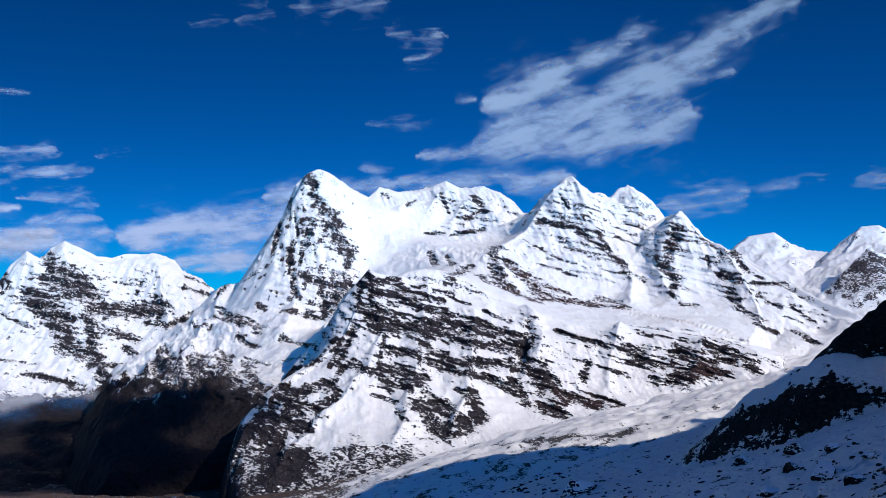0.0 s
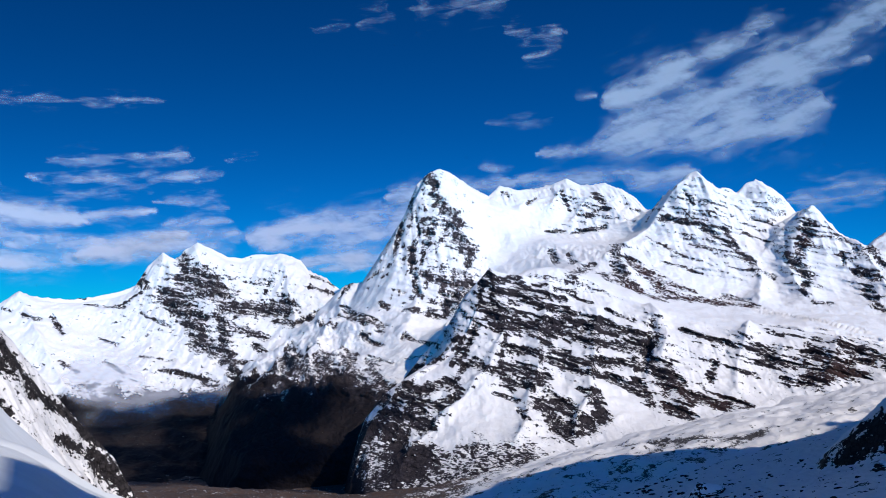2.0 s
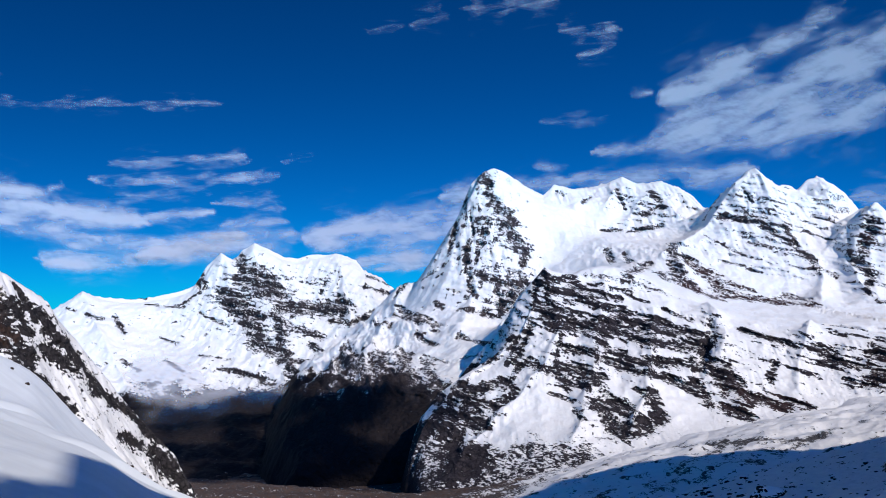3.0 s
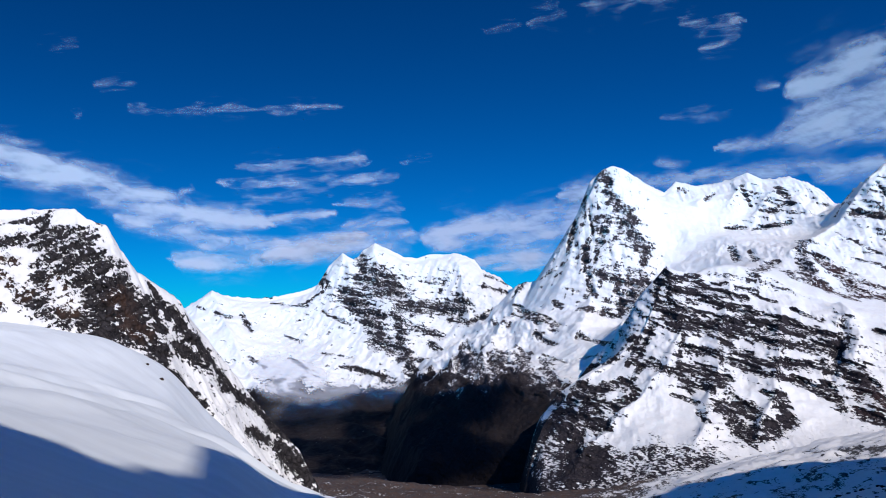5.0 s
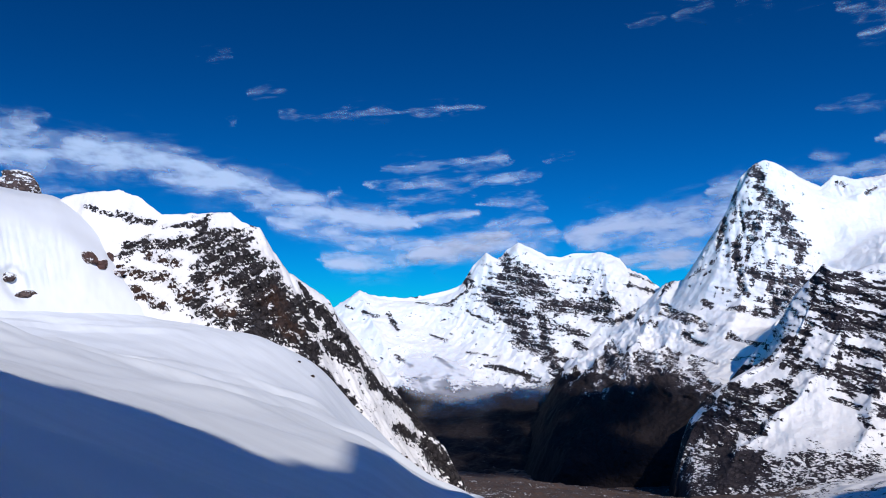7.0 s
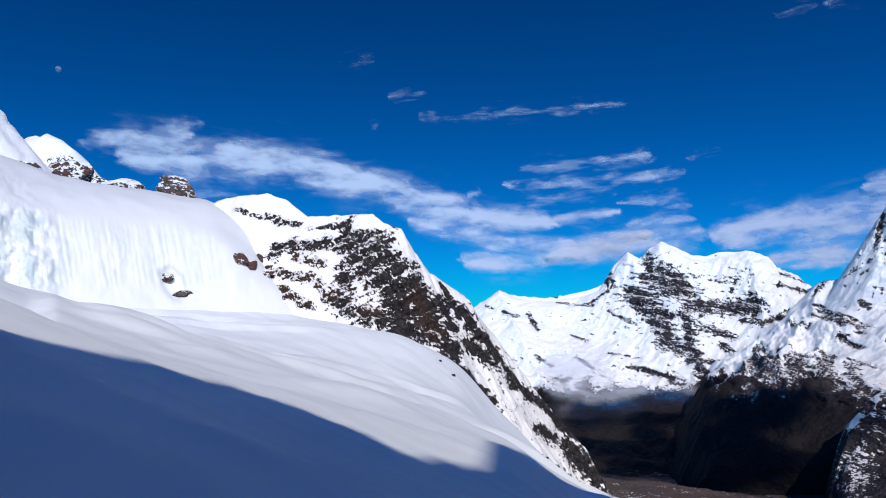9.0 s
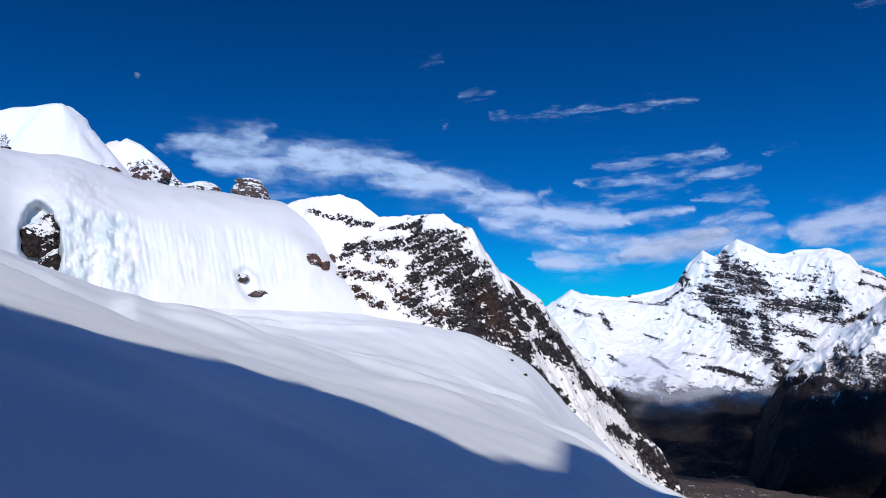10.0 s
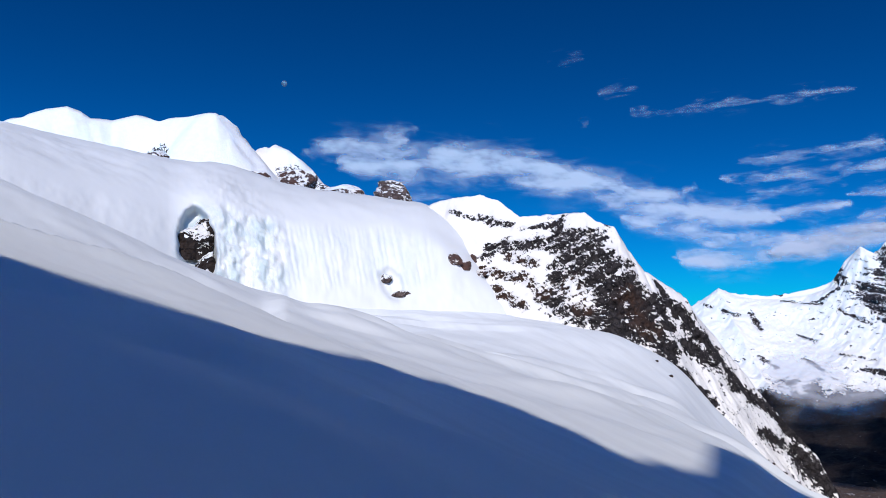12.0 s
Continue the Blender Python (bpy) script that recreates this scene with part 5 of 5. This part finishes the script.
Z = np.maximum(tent(X, Y, SHADE_CREST, 2.8, 2.8, 0.0, 40), -400)
home_ridge = link_sheet("home_ridge", X, Y, Z, MAT_NEAR_RIDGE, {"rock": 0.05 + 0.5 * smooth(0.2, 0.5, steepness(X, Y, Z)), "warm": 0.0})
tagged(home_ridge, "dark rocky mountain ridge behind the viewpoint, streaked with snow", "ridge", kind="structure")

GLACIER_EDGE = [(-300, 1500, -325), (-180, 1640, -315), (-87, 1780, -300), (91, 1800, -277), (208, 1760, -265), (302, 1700, -250), (364, 1731, -238), (444, 1780, -228), (443, 1837, -219), (523, 1875, -216), (592, 2016, -210), (680, 2145, -193), (915, 2589, -166)]
NEIGHBOUR_CREST = [tuple(Vector(p) + 1100 * SUN_WAY) for p in GLACIER_EDGE]
X, Y = polar(27, 95, 200, 500, 2600, 150)
Z = np.maximum(tent(X, Y, NEIGHBOUR_CREST, 1.7, 1.7, 0.0, 40) - 10 * np.abs(fbm(X, Y, 70, 4, seed=211)), -400)
neighbour = link_sheet("side_mountain", X, Y, Z, MAT_MASSIF, {"rock": 0.2, "warm": 0.0})
tagged(neighbour, "snowy side mountain that shades the glacier", "mountain", kind="structure")

# ---- rock towers, outcrops and boulders ----
def crag(name, at, size, seed, material, label, category, rough=0.35, snow=0.25, warm_share=0.3, detail=4, turn=0, cap=0.0):
    """A broken block of rock: a lump split along uneven planes, flattened below."""
    bm = bmesh.new()
    bmesh.ops.create_icosphere(bm, subdivisions=detail, radius=1)
    cut = random.Random(seed)
    planes = []
    for n in range(26):
        way = Vector((cut.gauss(0, 1), cut.gauss(0, 1), cut.gauss(0.1, 0.8))).normalized()
        planes.append((way, cut.uniform(0.50, 0.92)))
    for v in bm.verts:
        p = v.co.copy()
        q = p * 1.3 + Vector((seed * 7.1, seed * 3.3, 0))
        p = p * (1 + rough * noise.fractal(q, 1.0, 2.1, 3))
        for way, far in planes:
            out = p.dot(way) - far
            if out > 0:
                p -= way * out * 0.92
        p *= 1 + 0.16 * rough * noise.fractal(q * 5, 1.0, 2.1, 3)
        p.z = max(p.z, -0.55)
        v.co = Vector((p.x * size[0], p.y * size[1], p.z * size[2]))
    mesh = bpy.data.meshes.new(name)
    bm.normal_update()
    up = [v.normal.z for v in bm.verts]
    bm.to_mesh(mesh)
    if cap:
        q = Vector((seed * 3.7, 0, 0))
        bmesh.ops.delete(bm, geom=[f for f in bm.faces if f.normal.z + 0.35 * noise.noise(f.calc_center_median() * (3.0 / size[0]) + q) < 0.62 or f.calc_center_median().z < 0], context="FACES")
        for v in bm.verts:
            v.co += v.normal * cap
        top = bpy.data.meshes.new("snow_cap")
        bm.to_mesh(top)
        top.polygons.foreach_set("use_smooth", np.ones(len(top.polygons), dtype=bool))
        top.materials.append(MAT_SNOW)
    bm.free()
    a = mesh.attributes.new("rock", "FLOAT", "POINT")
    a.data.foreach_set("value", [0.95 - snow - 0.5 * max(0.0, u - 0.25) for u in up])
    w = mesh.attributes.new("warm", "FLOAT", "POINT")
    w.data.foreach_set("value", [warm_share] * len(up))
    mesh.polygons.foreach_set("use_smooth", np.ones(len(mesh.polygons), dtype=bool))
    mesh.materials.append(material)
    ob = new(name, mesh)
    ob.matrix_world = pose(*at, 0, 0, turn)
    if cap:
        tagged(new("snow_cap", top), "thin white snow cap").parent = ob
    return tagged(ob, label, category)


crag("rock_tower", (-486.0, 415.0, 69.0), (14, 8, 13), 1, MAT_OUTCROP, "jagged rock tower dusted with snow on the dome crest", "rock tower", 0.5, 0.30, 0.2, turn=49, cap=0.25)
crag("rock_outcrop", (-579.0, 289.0, 92.5), (13, 6, 6.5), 2, MAT_OUTCROP, "brown rock outcrop half buried in snow", "rock outcrop", 0.45, 0.28, 0.8, turn=63, cap=0.25)
crag("rock_outcrop", (-526.0, 364.0, 80.0), (17, 9, 11), 3, MAT_OUTCROP, "brown rock band under the snow peak", "rock outcrop", 0.45, 0.36, 1.0, turn=55, cap=0.25)
crag("rock_outcrop", (-541.0, 342.0, 81.5), (13, 8, 7.5), 9, MAT_OUTCROP, "brown rock knob under the snow peak", "rock outcrop", 0.45, 0.38, 1.0, turn=57, cap=0.25)
crag("rock_outcrop", (-508.0, 388.0, 73.0), (18, 8, 8), 4, MAT_OUTCROP, "low rock rib with snow streaks below the snow peak", "rock outcrop", 0.45, 0.40, 0.9, turn=52, cap=0.25)
WALL_ROCKS = [(-61.15, 3.3, (10, 8, 13), 62, "dark rock bared in a hollow of the ice wall"), (-60.5, 1.9, (7, 6, 9), 62, "dark rock bared in a hollow of the ice wall"), (-60.55, 3.9, (8, 6, 10), 62, "dark rock bared in a hollow of the ice wall"),
              (-50.1, 1.35, (4.5, 3, 3.2), 50, "brown rock poking out of the ice wall"), (-49.15, 0.42, (5.5, 3, 2.6), 50, "brown rock poking out of the ice wall")]
for n, (bearing, rise, size, turn, label) in enumerate(WALL_ROCKS):
    x, y, z = rest_on(DOME_SHEET, bearing, rise)
    push = 0.992 if n < 3 else 0.998
    crag("rock_outcrop", (x * push, y * push, z), size, 5 + n, MAT_NEAR_RIDGE if n < 3 else MAT_OUTCROP, label, "rock outcrop", 0.5, 0.22, 0.15, turn=turn, cap=0.2)

TONGUE_ROCKS = [(-46.07, 2.47, (5, 3, 4.5)), (-45.44, 1.97, (5, 3, 3)), (-44.90, 2.50, (3, 2.5, 3.5)), (-44.57, 1.66, (5, 3, 2.6)), (-43.77, 1.76, (5, 3, 2.6)), (-42.90, 1.56, (5, 3, 2.8)), (-42.00, 1.49, (4, 3, 2.6)), (-43.51, 0.83, (4, 3, 2.2)), (-42.67, 0.39, (5, 3, 2.4)), (-42.01, -0.18, (5, 3, 2.2))]
for n, (bearing, rise, size) in enumerate(TONGUE_ROCKS):
    x, y, z = rest_on(DOME_SHEET, bearing, rise)
    crag("rock_outcrop", (x, y, z), size, 80 + n, MAT_OUTCROP, "rusty brown rock outcrop at the edge of the ice", "rock outcrop", 0.5, 0.26, 0.9, detail=4, turn=45 + 20 * (n % 3))

OUTCROPS = [(8.09, -10.46, 90, 34), (21.38, -9.16, 80, 36), (19.76, -7.90, 42, 26), (19.59, -8.94, 34, 18), (22.80, -9.39, 46, 16), (23.92, -9.08, 30, 14), (18.53, -10.32, 72, 18), (21.82, -7.74, 40, 16), (17.15, -8.70, 46, 16), (23.75, -8.04, 48, 12)]
for n, (bearing, rise, wide, high) in enumerate(OUTCROPS):
    x, y, z = rest_on(SIDE_SHEET, bearing, rise)
    m = math.hypot(x, y) / 1711
    crag("rock_outcrop", (x, y, z), (wide * m / 2, wide * m / 2.6, high * m * 0.8), 20 + n, MAT_NEAR_RIDGE, "black rock outcrop on the shaded snow slope", "rock outcrop", 0.5, 0.05, 0.0, 4, 25 + 40 * n, 0.3)

stones = [crag("boulder", (0, 0, 0), (1, 0.8, 0.55), 40 + n, MAT_NEAR_RIDGE, "dark boulder lying in the shaded snow", "boulder", 0.45, 0.0, 0.0, 2) for n in range(4)]
rnd = random.Random(5)
for n in range(190):
    bearing = rnd.uniform(3, 25)
    rise = rnd.uniform(-10.8, -8.6 + (bearing - 12) * 0.14)
    x, y, z = rest_on(SIDE_SHEET, bearing, rise)
    size = rnd.uniform(0.6, 1.0) * rnd.choice((1, 1, 1.4, 2.0)) * math.hypot(x, y) / 430
    b = copy_thing(stones[n % 4], pose(x, y, z, rnd.uniform(-15, 15), rnd.uniform(-15, 15), rnd.uniform(0, 360))) if n >= 4 else stones[n]
    b.matrix_world = pose(x, y, z, 0, 0, rnd.uniform(0, 360)) @ Matrix.Diagonal((size * rnd.uniform(1, 1.6), size, size, 1))
    tagged(b, group="boulders on the shaded slope")

chips = [crag("stone", (0, 0, 0), (1, 0.8, 0.6), 60 + n, MAT_CLIFF, "brown stone fallen onto the snow below the cliff", "stone", 0.45, 0.0, 0.5, 2) for n in range(3)]
for n, (bearing, rise) in enumerate(((-45.31, 0.29), (-44.91, -0.11), (-44.44, -0.38), (-44.78, 0.49), (-43.98, -0.25), (-45.11, -0.51), (-34.32, -3.37), (-33.51, -4.26), (-28.04, -7.32), (-27.54, -7.54))):
    x, y, z = rest_on(SLOPE_SHEET, bearing, rise)
    b = chips[n] if n < 3 else copy_thing(chips[n % 3], pose(0, 0, 0))
    b.matrix_world = pose(x, y, z, 0, 0, 50 * n) @ Matrix.Diagonal((rnd.uniform(0.8, 1.8),) * 3).to_4x4()
    tagged(b, group="stones below the cliff")

# ---- moon ----
bm = bmesh.new()
bmesh.ops.create_uvsphere(bm, u_segments=32, v_segments=16, radius=15)
mesh = bpy.data.meshes.new("moon")
bm.to_mesh(mesh)
bm.free()
mat, nodes, links, bsdf = shader("pale_day_moon")
bsdf.inputs["Roughness"].default_value = 1.0
bsdf.inputs["Alpha"].default_value = 0.35
pos = nodes.new("ShaderNodeTexCoord").outputs["Object"]
links.new(ramp(nodes, links, noise_node(nodes, links, pos, 9, 4), [(0.35, (0.10, 0.12, 0.14)), (0.65, (0.36, 0.42, 0.48))]), bsdf.inputs["Base Color"])
mesh.materials.append(mat)
moon = new("moon", mesh)
MOON_BEARING, MOON_RISE = -56.12, 12.77
moon.location = 4850 * Vector((math.sin(radians(MOON_BEARING)) * math.cos(radians(MOON_RISE)), math.cos(radians(MOON_BEARING)) * math.cos(radians(MOON_RISE)), math.sin(radians(MOON_RISE))))
tagged(moon, "pale half-hidden daytime moon high over the snow", "moon")

# ---- clouds ----
def cloud_material(name, colour, along_size, across_size, thick, torn=0.75):
    """Wispy cloud: the attributes 'run' and 'rise' measure along and across it in degrees, 'cover' says where it is."""
    mat, nodes, links, bsdf = shader(name)

    def attr(key):
        a = nodes.new("ShaderNodeAttribute")
        a.attribute_name = key
        return a.outputs["Fac"]

    at = nodes.new("ShaderNodeCombineXYZ")
    links.new(math_node(nodes, links, "DIVIDE", attr("run"), along_size), at.inputs[0])
    links.new(math_node(nodes, links, "DIVIDE", attr("rise"), across_size), at.inputs[1])
    wisp = nodes.new("ShaderNodeTexNoise")
    wisp.inputs["Scale"].default_value, wisp.inputs["Detail"].default_value, wisp.inputs["Roughness"].default_value = 1.0, 6.0, 0.54
    wisp.inputs["Distortion"].default_value = 0.5
    links.new(at.outputs[0], wisp.inputs["Vector"])
    thin = math_node(nodes, links, "MULTIPLY", math_node(nodes, links, "SUBTRACT", 1.0, ramp(nodes, links, wisp.outputs["Fac"], [(0.30, (0, 0, 0)), (0.70, (1, 1, 1))])), torn)
    body = math_node(nodes, links, "SUBTRACT", math_node(nodes, links, "MULTIPLY", attr("cover"), 1.2), thin)
    soft = nodes.new("ShaderNodeMapRange")
    soft.interpolation_type = "SMOOTHSTEP"
    soft.inputs["From Min"].default_value, soft.inputs["From Max"].default_value = -0.35, 1.25
    soft.inputs["To Max"].default_value = thick
    links.new(body, soft.inputs["Value"])
    there = math_node(nodes, links, "MULTIPLY", soft.outputs["Result"], math_node(nodes, links, "MINIMUM", math_node(nodes, links, "MULTIPLY", attr("cover"), 2.2), 1.0))
    diffuse = nodes.new("ShaderNodeBsdfDiffuse")
    diffuse.inputs["Color"].default_value = (*colour, 1)
    clear = nodes.new("ShaderNodeBsdfTransparent")
    both = nodes.new("ShaderNodeMixShader")
    links.new(there, both.inputs[0])
    links.new(clear.outputs[0], both.inputs[1])
    links.new(diffuse.outputs[0], both.inputs[2])
    links.new(both.outputs[0], nodes["Material Output"].inputs["Surface"])
    return mat


MAT_CLOUD = cloud_material("thin_cloud", (0.56, 0.53, 0.57), 2.6, 0.85, 0.86, 0.85)
MAT_WISP = cloud_material("torn_wisps_of_cloud", (0.56, 0.53, 0.57), 1.9, 0.42, 0.70, 1.0)
MAT_DENSE = cloud_material("dense_cloud", (0.75, 0.75, 0.78), 3.0, 3.0, 0.97)
MAT_MIST = cloud_material("valley_mist", (0.56, 0.55, 0.60), 2.6, 1.4, 0.66, 0.40)


def cloud(label, strokes, seed, material=MAT_CLOUD, dist=4860, name="cloud"):
    """A thin bank of cloud far off: strokes are (bearing, rise, bearing, rise, half width, weight) in degrees."""
    q = np.array(strokes, float)
    dist = dist + 12 * seed
    pad = 1.4 * q[:, 4].max() + 0.6
    b0, b1 = min(q[:, 0].min(), q[:, 2].min()) - pad, max(q[:, 0].max(), q[:, 2].max()) + pad
    e0, e1 = min(q[:, 1].min(), q[:, 3].min()) - pad, max(q[:, 1].max(), q[:, 3].max()) + pad
    Bg, Eg = np.meshgrid(np.linspace(b1, b0, max(20, int((b1 - b0) / 0.13))), np.linspace(e0, e1, max(12, int((e1 - e0) / 0.10))), indexing="ij")
    tilt = np.arctan2((q[:, 3] - q[:, 1]).sum(), (q[:, 2] - q[:, 0]).sum())
    u, v = Bg * math.cos(tilt) + Eg * math.sin(tilt), Eg * math.cos(tilt) - Bg * math.sin(tilt)
    bw = Bg + 0.35 * fbm(u * 0.5, v, 1.3, 4, 0.55, seed=seed) + 0.30 * fbm(u, v * 1.6, 0.6, 3, 0.6, seed=seed + 2)
    ew = Eg + 0.18 * fbm(u * 0.4, v, 1.1, 4, 0.55, seed=seed + 5) + 0.13 * fbm(u, v * 1.6, 0.5, 3, 0.6, seed=seed + 7)
    total = np.zeros(Bg.shape)
    if material is MAT_WISP:
        bw = bw + 0.45 * fbm(u * 0.5, v, 0.9, 4, 0.6, seed=seed + 11)
        ew = ew + 0.20 * fbm(u * 0.6, v, 0.7, 4, 0.6, seed=seed + 13)
    for x0, y0, x1, y1, w, k in strokes:
        w = w * (1.35 if material is MAT_WISP else 1.0)
        dx, dy = x1 - x0, y1 - y0
        t = np.clip(((bw - x0) * dx + (ew - y0) * dy) / (dx * dx + dy * dy + 1e-9), 0, 1)
        d = np.hypot(bw - x0 - t * dx, ew - y0 - t * dy)
        w = w * (0.3 + 1.1 * np.sqrt(np.clip(4 * t * (1 - t), 0, 1)))
        total = np.maximum(total, k * np.exp(-(d / w) ** 1.6)) + 0.15 * k * np.exp(-(d / w) ** 2)
    total = total * (0.9 + 0.6 * fbm(u * 0.3, v, 0.9, 5, 0.6, seed=seed + 9))
    edge = np.minimum.reduce([Bg - b0, b1 - Bg, Eg - e0, e1 - Eg])
    total = total * smooth(0, 0.4, edge)
    b, e = np.radians(Bg), np.radians(Eg)
    ob = link_sheet(name, dist * np.sin(b) * np.cos(e), dist * np.cos(b) * np.cos(e), dist * np.sin(e), material, {"cover": np.clip(total, 0, 1.3), "run": u + 10 * seed, "rise": v})
    return tagged(ob, label, name.split("_")[-1], kind="structure")


cloud("large slanting bank of thin grey-white cloud", [(-1.49, 8.89, 5.92, 9.61, 0.35, 0.75), (1.89, 9.42, 10.57, 11.61, 1.16, 1.00), (7.25, 9.75, 14.75, 10.95, 1.23, 1.05), (8.93, 11.66, 15.76, 14.82, 1.16, 1.10), (14.80, 14.42, 17.96, 15.88, 0.77, 1.05), (17.02, 15.50, 20.73, 17.27, 0.65, 0.95), (2.57, 11.79, 7.62, 13.96, 0.97, 1.00), (5.94, 13.36, 10.94, 15.26, 0.61, 0.90), (10.28, 15.29, 12.58, 16.42, 0.39, 0.70), (11.23, 12.39, 16.99, 13.34, 0.42, 0.75), (3.24, 10.63, 9.26, 11.98, 0.97, 0.95), (5.58, 9.12, 10.54, 8.95, 0.35, 0.75), (0.71, 12.06, 2.06, 12.25, 0.23, 0.55)], 1)
cloud("small torn wisps of cloud high up", [(-8.93, 17.32, -6.59, 17.22, 0.5, 0.58), (-6.59, 17.54, -3.21, 18.00, 0.45, 0.58), (-12.21, 16.40, -10.25, 17.25, 0.35, 0.43), (-3.37, 16.23, -1.50, 15.61, 0.3, 0.54), (-1.50, 15.68, -0.08, 16.06, 0.3, 0.50), (-2.58, 14.44, 0.03, 14.88, 0.28, 0.58), (-4.36, 10.71, -0.48, 11.00, 0.22, 0.43), (-14.78, 16.05, -12.86, 16.36, 0.2, 0.29)], 2, MAT_WISP)
cloud("flat streak of cloud behind the summits", [(-10.52, 6.38, -7.50, 7.09, 0.45, 0.9), (-7.50, 7.26, -2.83, 7.15, 0.4, 0.8), (-2.83, 7.31, 3.90, 7.74, 0.5, 0.85), (3.23, 7.42, 7.57, 7.60, 0.6, 0.85), (-4.85, 8.13, -2.83, 8.08, 0.3, 0.5)], 3)
cloud("thin flat clouds over the head of the glacier", [(12.61, 5.85, 17.79, 6.45, 0.55, 0.85), (17.48, 6.59, 20.35, 6.98, 0.25, 0.6), (23.26, 6.84, 26.72, 6.95, 0.28, 0.8), (19.32, 7.37, 21.97, 7.21, 0.16, 0.5)], 4, MAT_WISP)
cloud("long grey cloud bank low over the far range", [(-27.89, 2.77, -18.90, 4.17, 0.65, 0.95), (-18.74, 3.92, -12.70, 5.09, 0.71, 1.05), (-13.33, 4.75, -7.49, 5.61, 0.77, 1.10), (-17.98, 3.56, -9.45, 4.26, 0.52, 1.00), (-15.50, 2.45, -9.77, 3.23, 0.42, 1.05), (-14.56, 2.17, -11.38, 2.42, 0.23, 0.80), (-23.58, 4.56, -19.51, 5.01, 0.32, 0.60)], 5)
cloud("thin parallel streaks of cloud", [(-30.55, 6.95, -19.92, 7.53, 0.25, 0.61), (-29.58, 7.89, -25.12, 8.23, 0.28, 0.61), (-25.29, 8.29, -21.77, 8.63, 0.25, 0.66), (-29.24, 5.92, -23.95, 6.58, 0.28, 0.57), (-23.61, 5.99, -20.08, 6.27, 0.22, 0.57), (-21.76, 5.46, -19.65, 5.66, 0.18, 0.49), (-19.85, 8.33, -17.89, 8.62, 0.15, 0.49), (-27.61, 7.27, -24.95, 7.80, 0.25, 0.41)], 6, MAT_WISP)
cloud("long drawn-out cloud rising over the snow dome", [(-54.71, 8.91, -48.86, 9.58, 0.65, 0.75), (-51.21, 9.89, -48.18, 10.31, 0.32, 0.60), (-52.88, 8.38, -42.80, 7.90, 0.84, 1.00), (-47.51, 8.92, -39.46, 7.68, 0.71, 1.00), (-43.47, 7.90, -35.86, 6.62, 0.77, 1.10), (-38.81, 6.84, -32.36, 5.39, 0.71, 1.10), (-34.58, 5.60, -27.44, 4.77, 0.55, 1.00), (-32.97, 6.38, -32.02, 6.67, 0.26, 0.60), (-36.21, 4.98, -29.89, 3.71, 0.48, 0.90), (-33.03, 2.47, -27.48, 2.55, 0.55, 1.00), (-31.44, 3.42, -26.27, 3.63, 0.45, 0.90), (-49.53, 6.25, -46.17, 6.19, 0.29, 0.50), (-27.48, 3.03, -22.03, 3.97, 0.65, 1.00), (-28.04, 4.94, -23.91, 5.36, 0.29, 0.80)], 7)
cloud("hair-thin streaks of high cloud", [(-35.74, 10.97, -32.90, 11.01, 0.15, 0.45), (-33.06, 11.11, -28.21, 11.31, 0.2, 0.60), (-28.21, 11.31, -23.33, 11.70, 0.18, 0.56), (-37.37, 12.22, -35.14, 12.42, 0.25, 0.45), (-40.41, 14.12, -38.57, 14.29, 0.2, 0.30), (-38.71, 10.55, -38.04, 10.56, 0.15, 0.38)], 8, MAT_WISP)
cloud("white mist lying against the valley side", [(-28.18, -3.79, -24.24, -4.25, 1.5, 0.75), (-26.87, -4.94, -22.25, -4.92, 0.8, 0.65), (-22.58, -5.05, -18.93, -4.99, 0.5, 0.5)], 9, MAT_MIST, 3450, "mist")


# ---- a cloud high over the glacier, beyond the view, that shades the valley ----
CLOUD_BASE = 1300
SHADED = [((-1509, 3158, -434), (-1229, 3330, -402), 70), ((-1380, 2887, -461), (-906, 2912, -424), 120), ((-1098, 2684, -486), (-827, 2832, -444), 90), ((-981, 2676, -396), (-646, 2467, -414), 95), ((-963, 2307, -420), (-595, 2273, -440), 60), ((-1020, 2640, -330), (-760, 2560, -330), 75), ((-900, 2430, -430), (-700, 2400, -430), 80), ((-937, 2850, -90), (-906, 2755, -230), 50)]
lifted = [[Vector(p) + SUN_WAY * ((CLOUD_BASE - p[2]) / SUN_WAY.z) for p in (a, b)] + [w] for a, b, w in SHADED]
lo = [min(p[i] for a, b, w in lifted for p in (a, b)) - 320 for i in (0, 1)]
hi = [max(p[i] for a, b, w in lifted for p in (a, b)) + 320 for i in (0, 1)]
X, Y = np.meshgrid(np.linspace(lo[0], hi[0], 130), np.linspace(lo[1], hi[1], 130), indexing="ij")
wx, wy = X + 45 * fbm(X, Y, 160, 4, seed=201), Y + 45 * fbm(X, Y, 160, 4, seed=203)
total = np.zeros(X.shape)
for a, b, w in lifted:
    dx, dy = b.x - a.x, b.y - a.y
    t = np.clip(((wx - a.x) * dx + (wy - a.y) * dy) / (dx * dx + dy * dy), 0, 1)
    total = np.maximum(total, 1.8 * np.exp(-(np.hypot(wx - a.x - t * dx, wy - a.y - t * dy) / (1.15 * w)) ** 2))
shade_cloud = link_sheet("cloud", X, Y, CLOUD_BASE + 40 * fbm(X, Y, 150, 5, seed=205) + 70 * np.clip(total, 0, 1), MAT_DENSE, {"cover": np.clip(total, 0, 1.6), "run": X / 90, "rise": Y / 90})
tagged(shade_cloud, "dense grey cloud drifting over the glacier and shading the valley", "cloud", kind="structure")
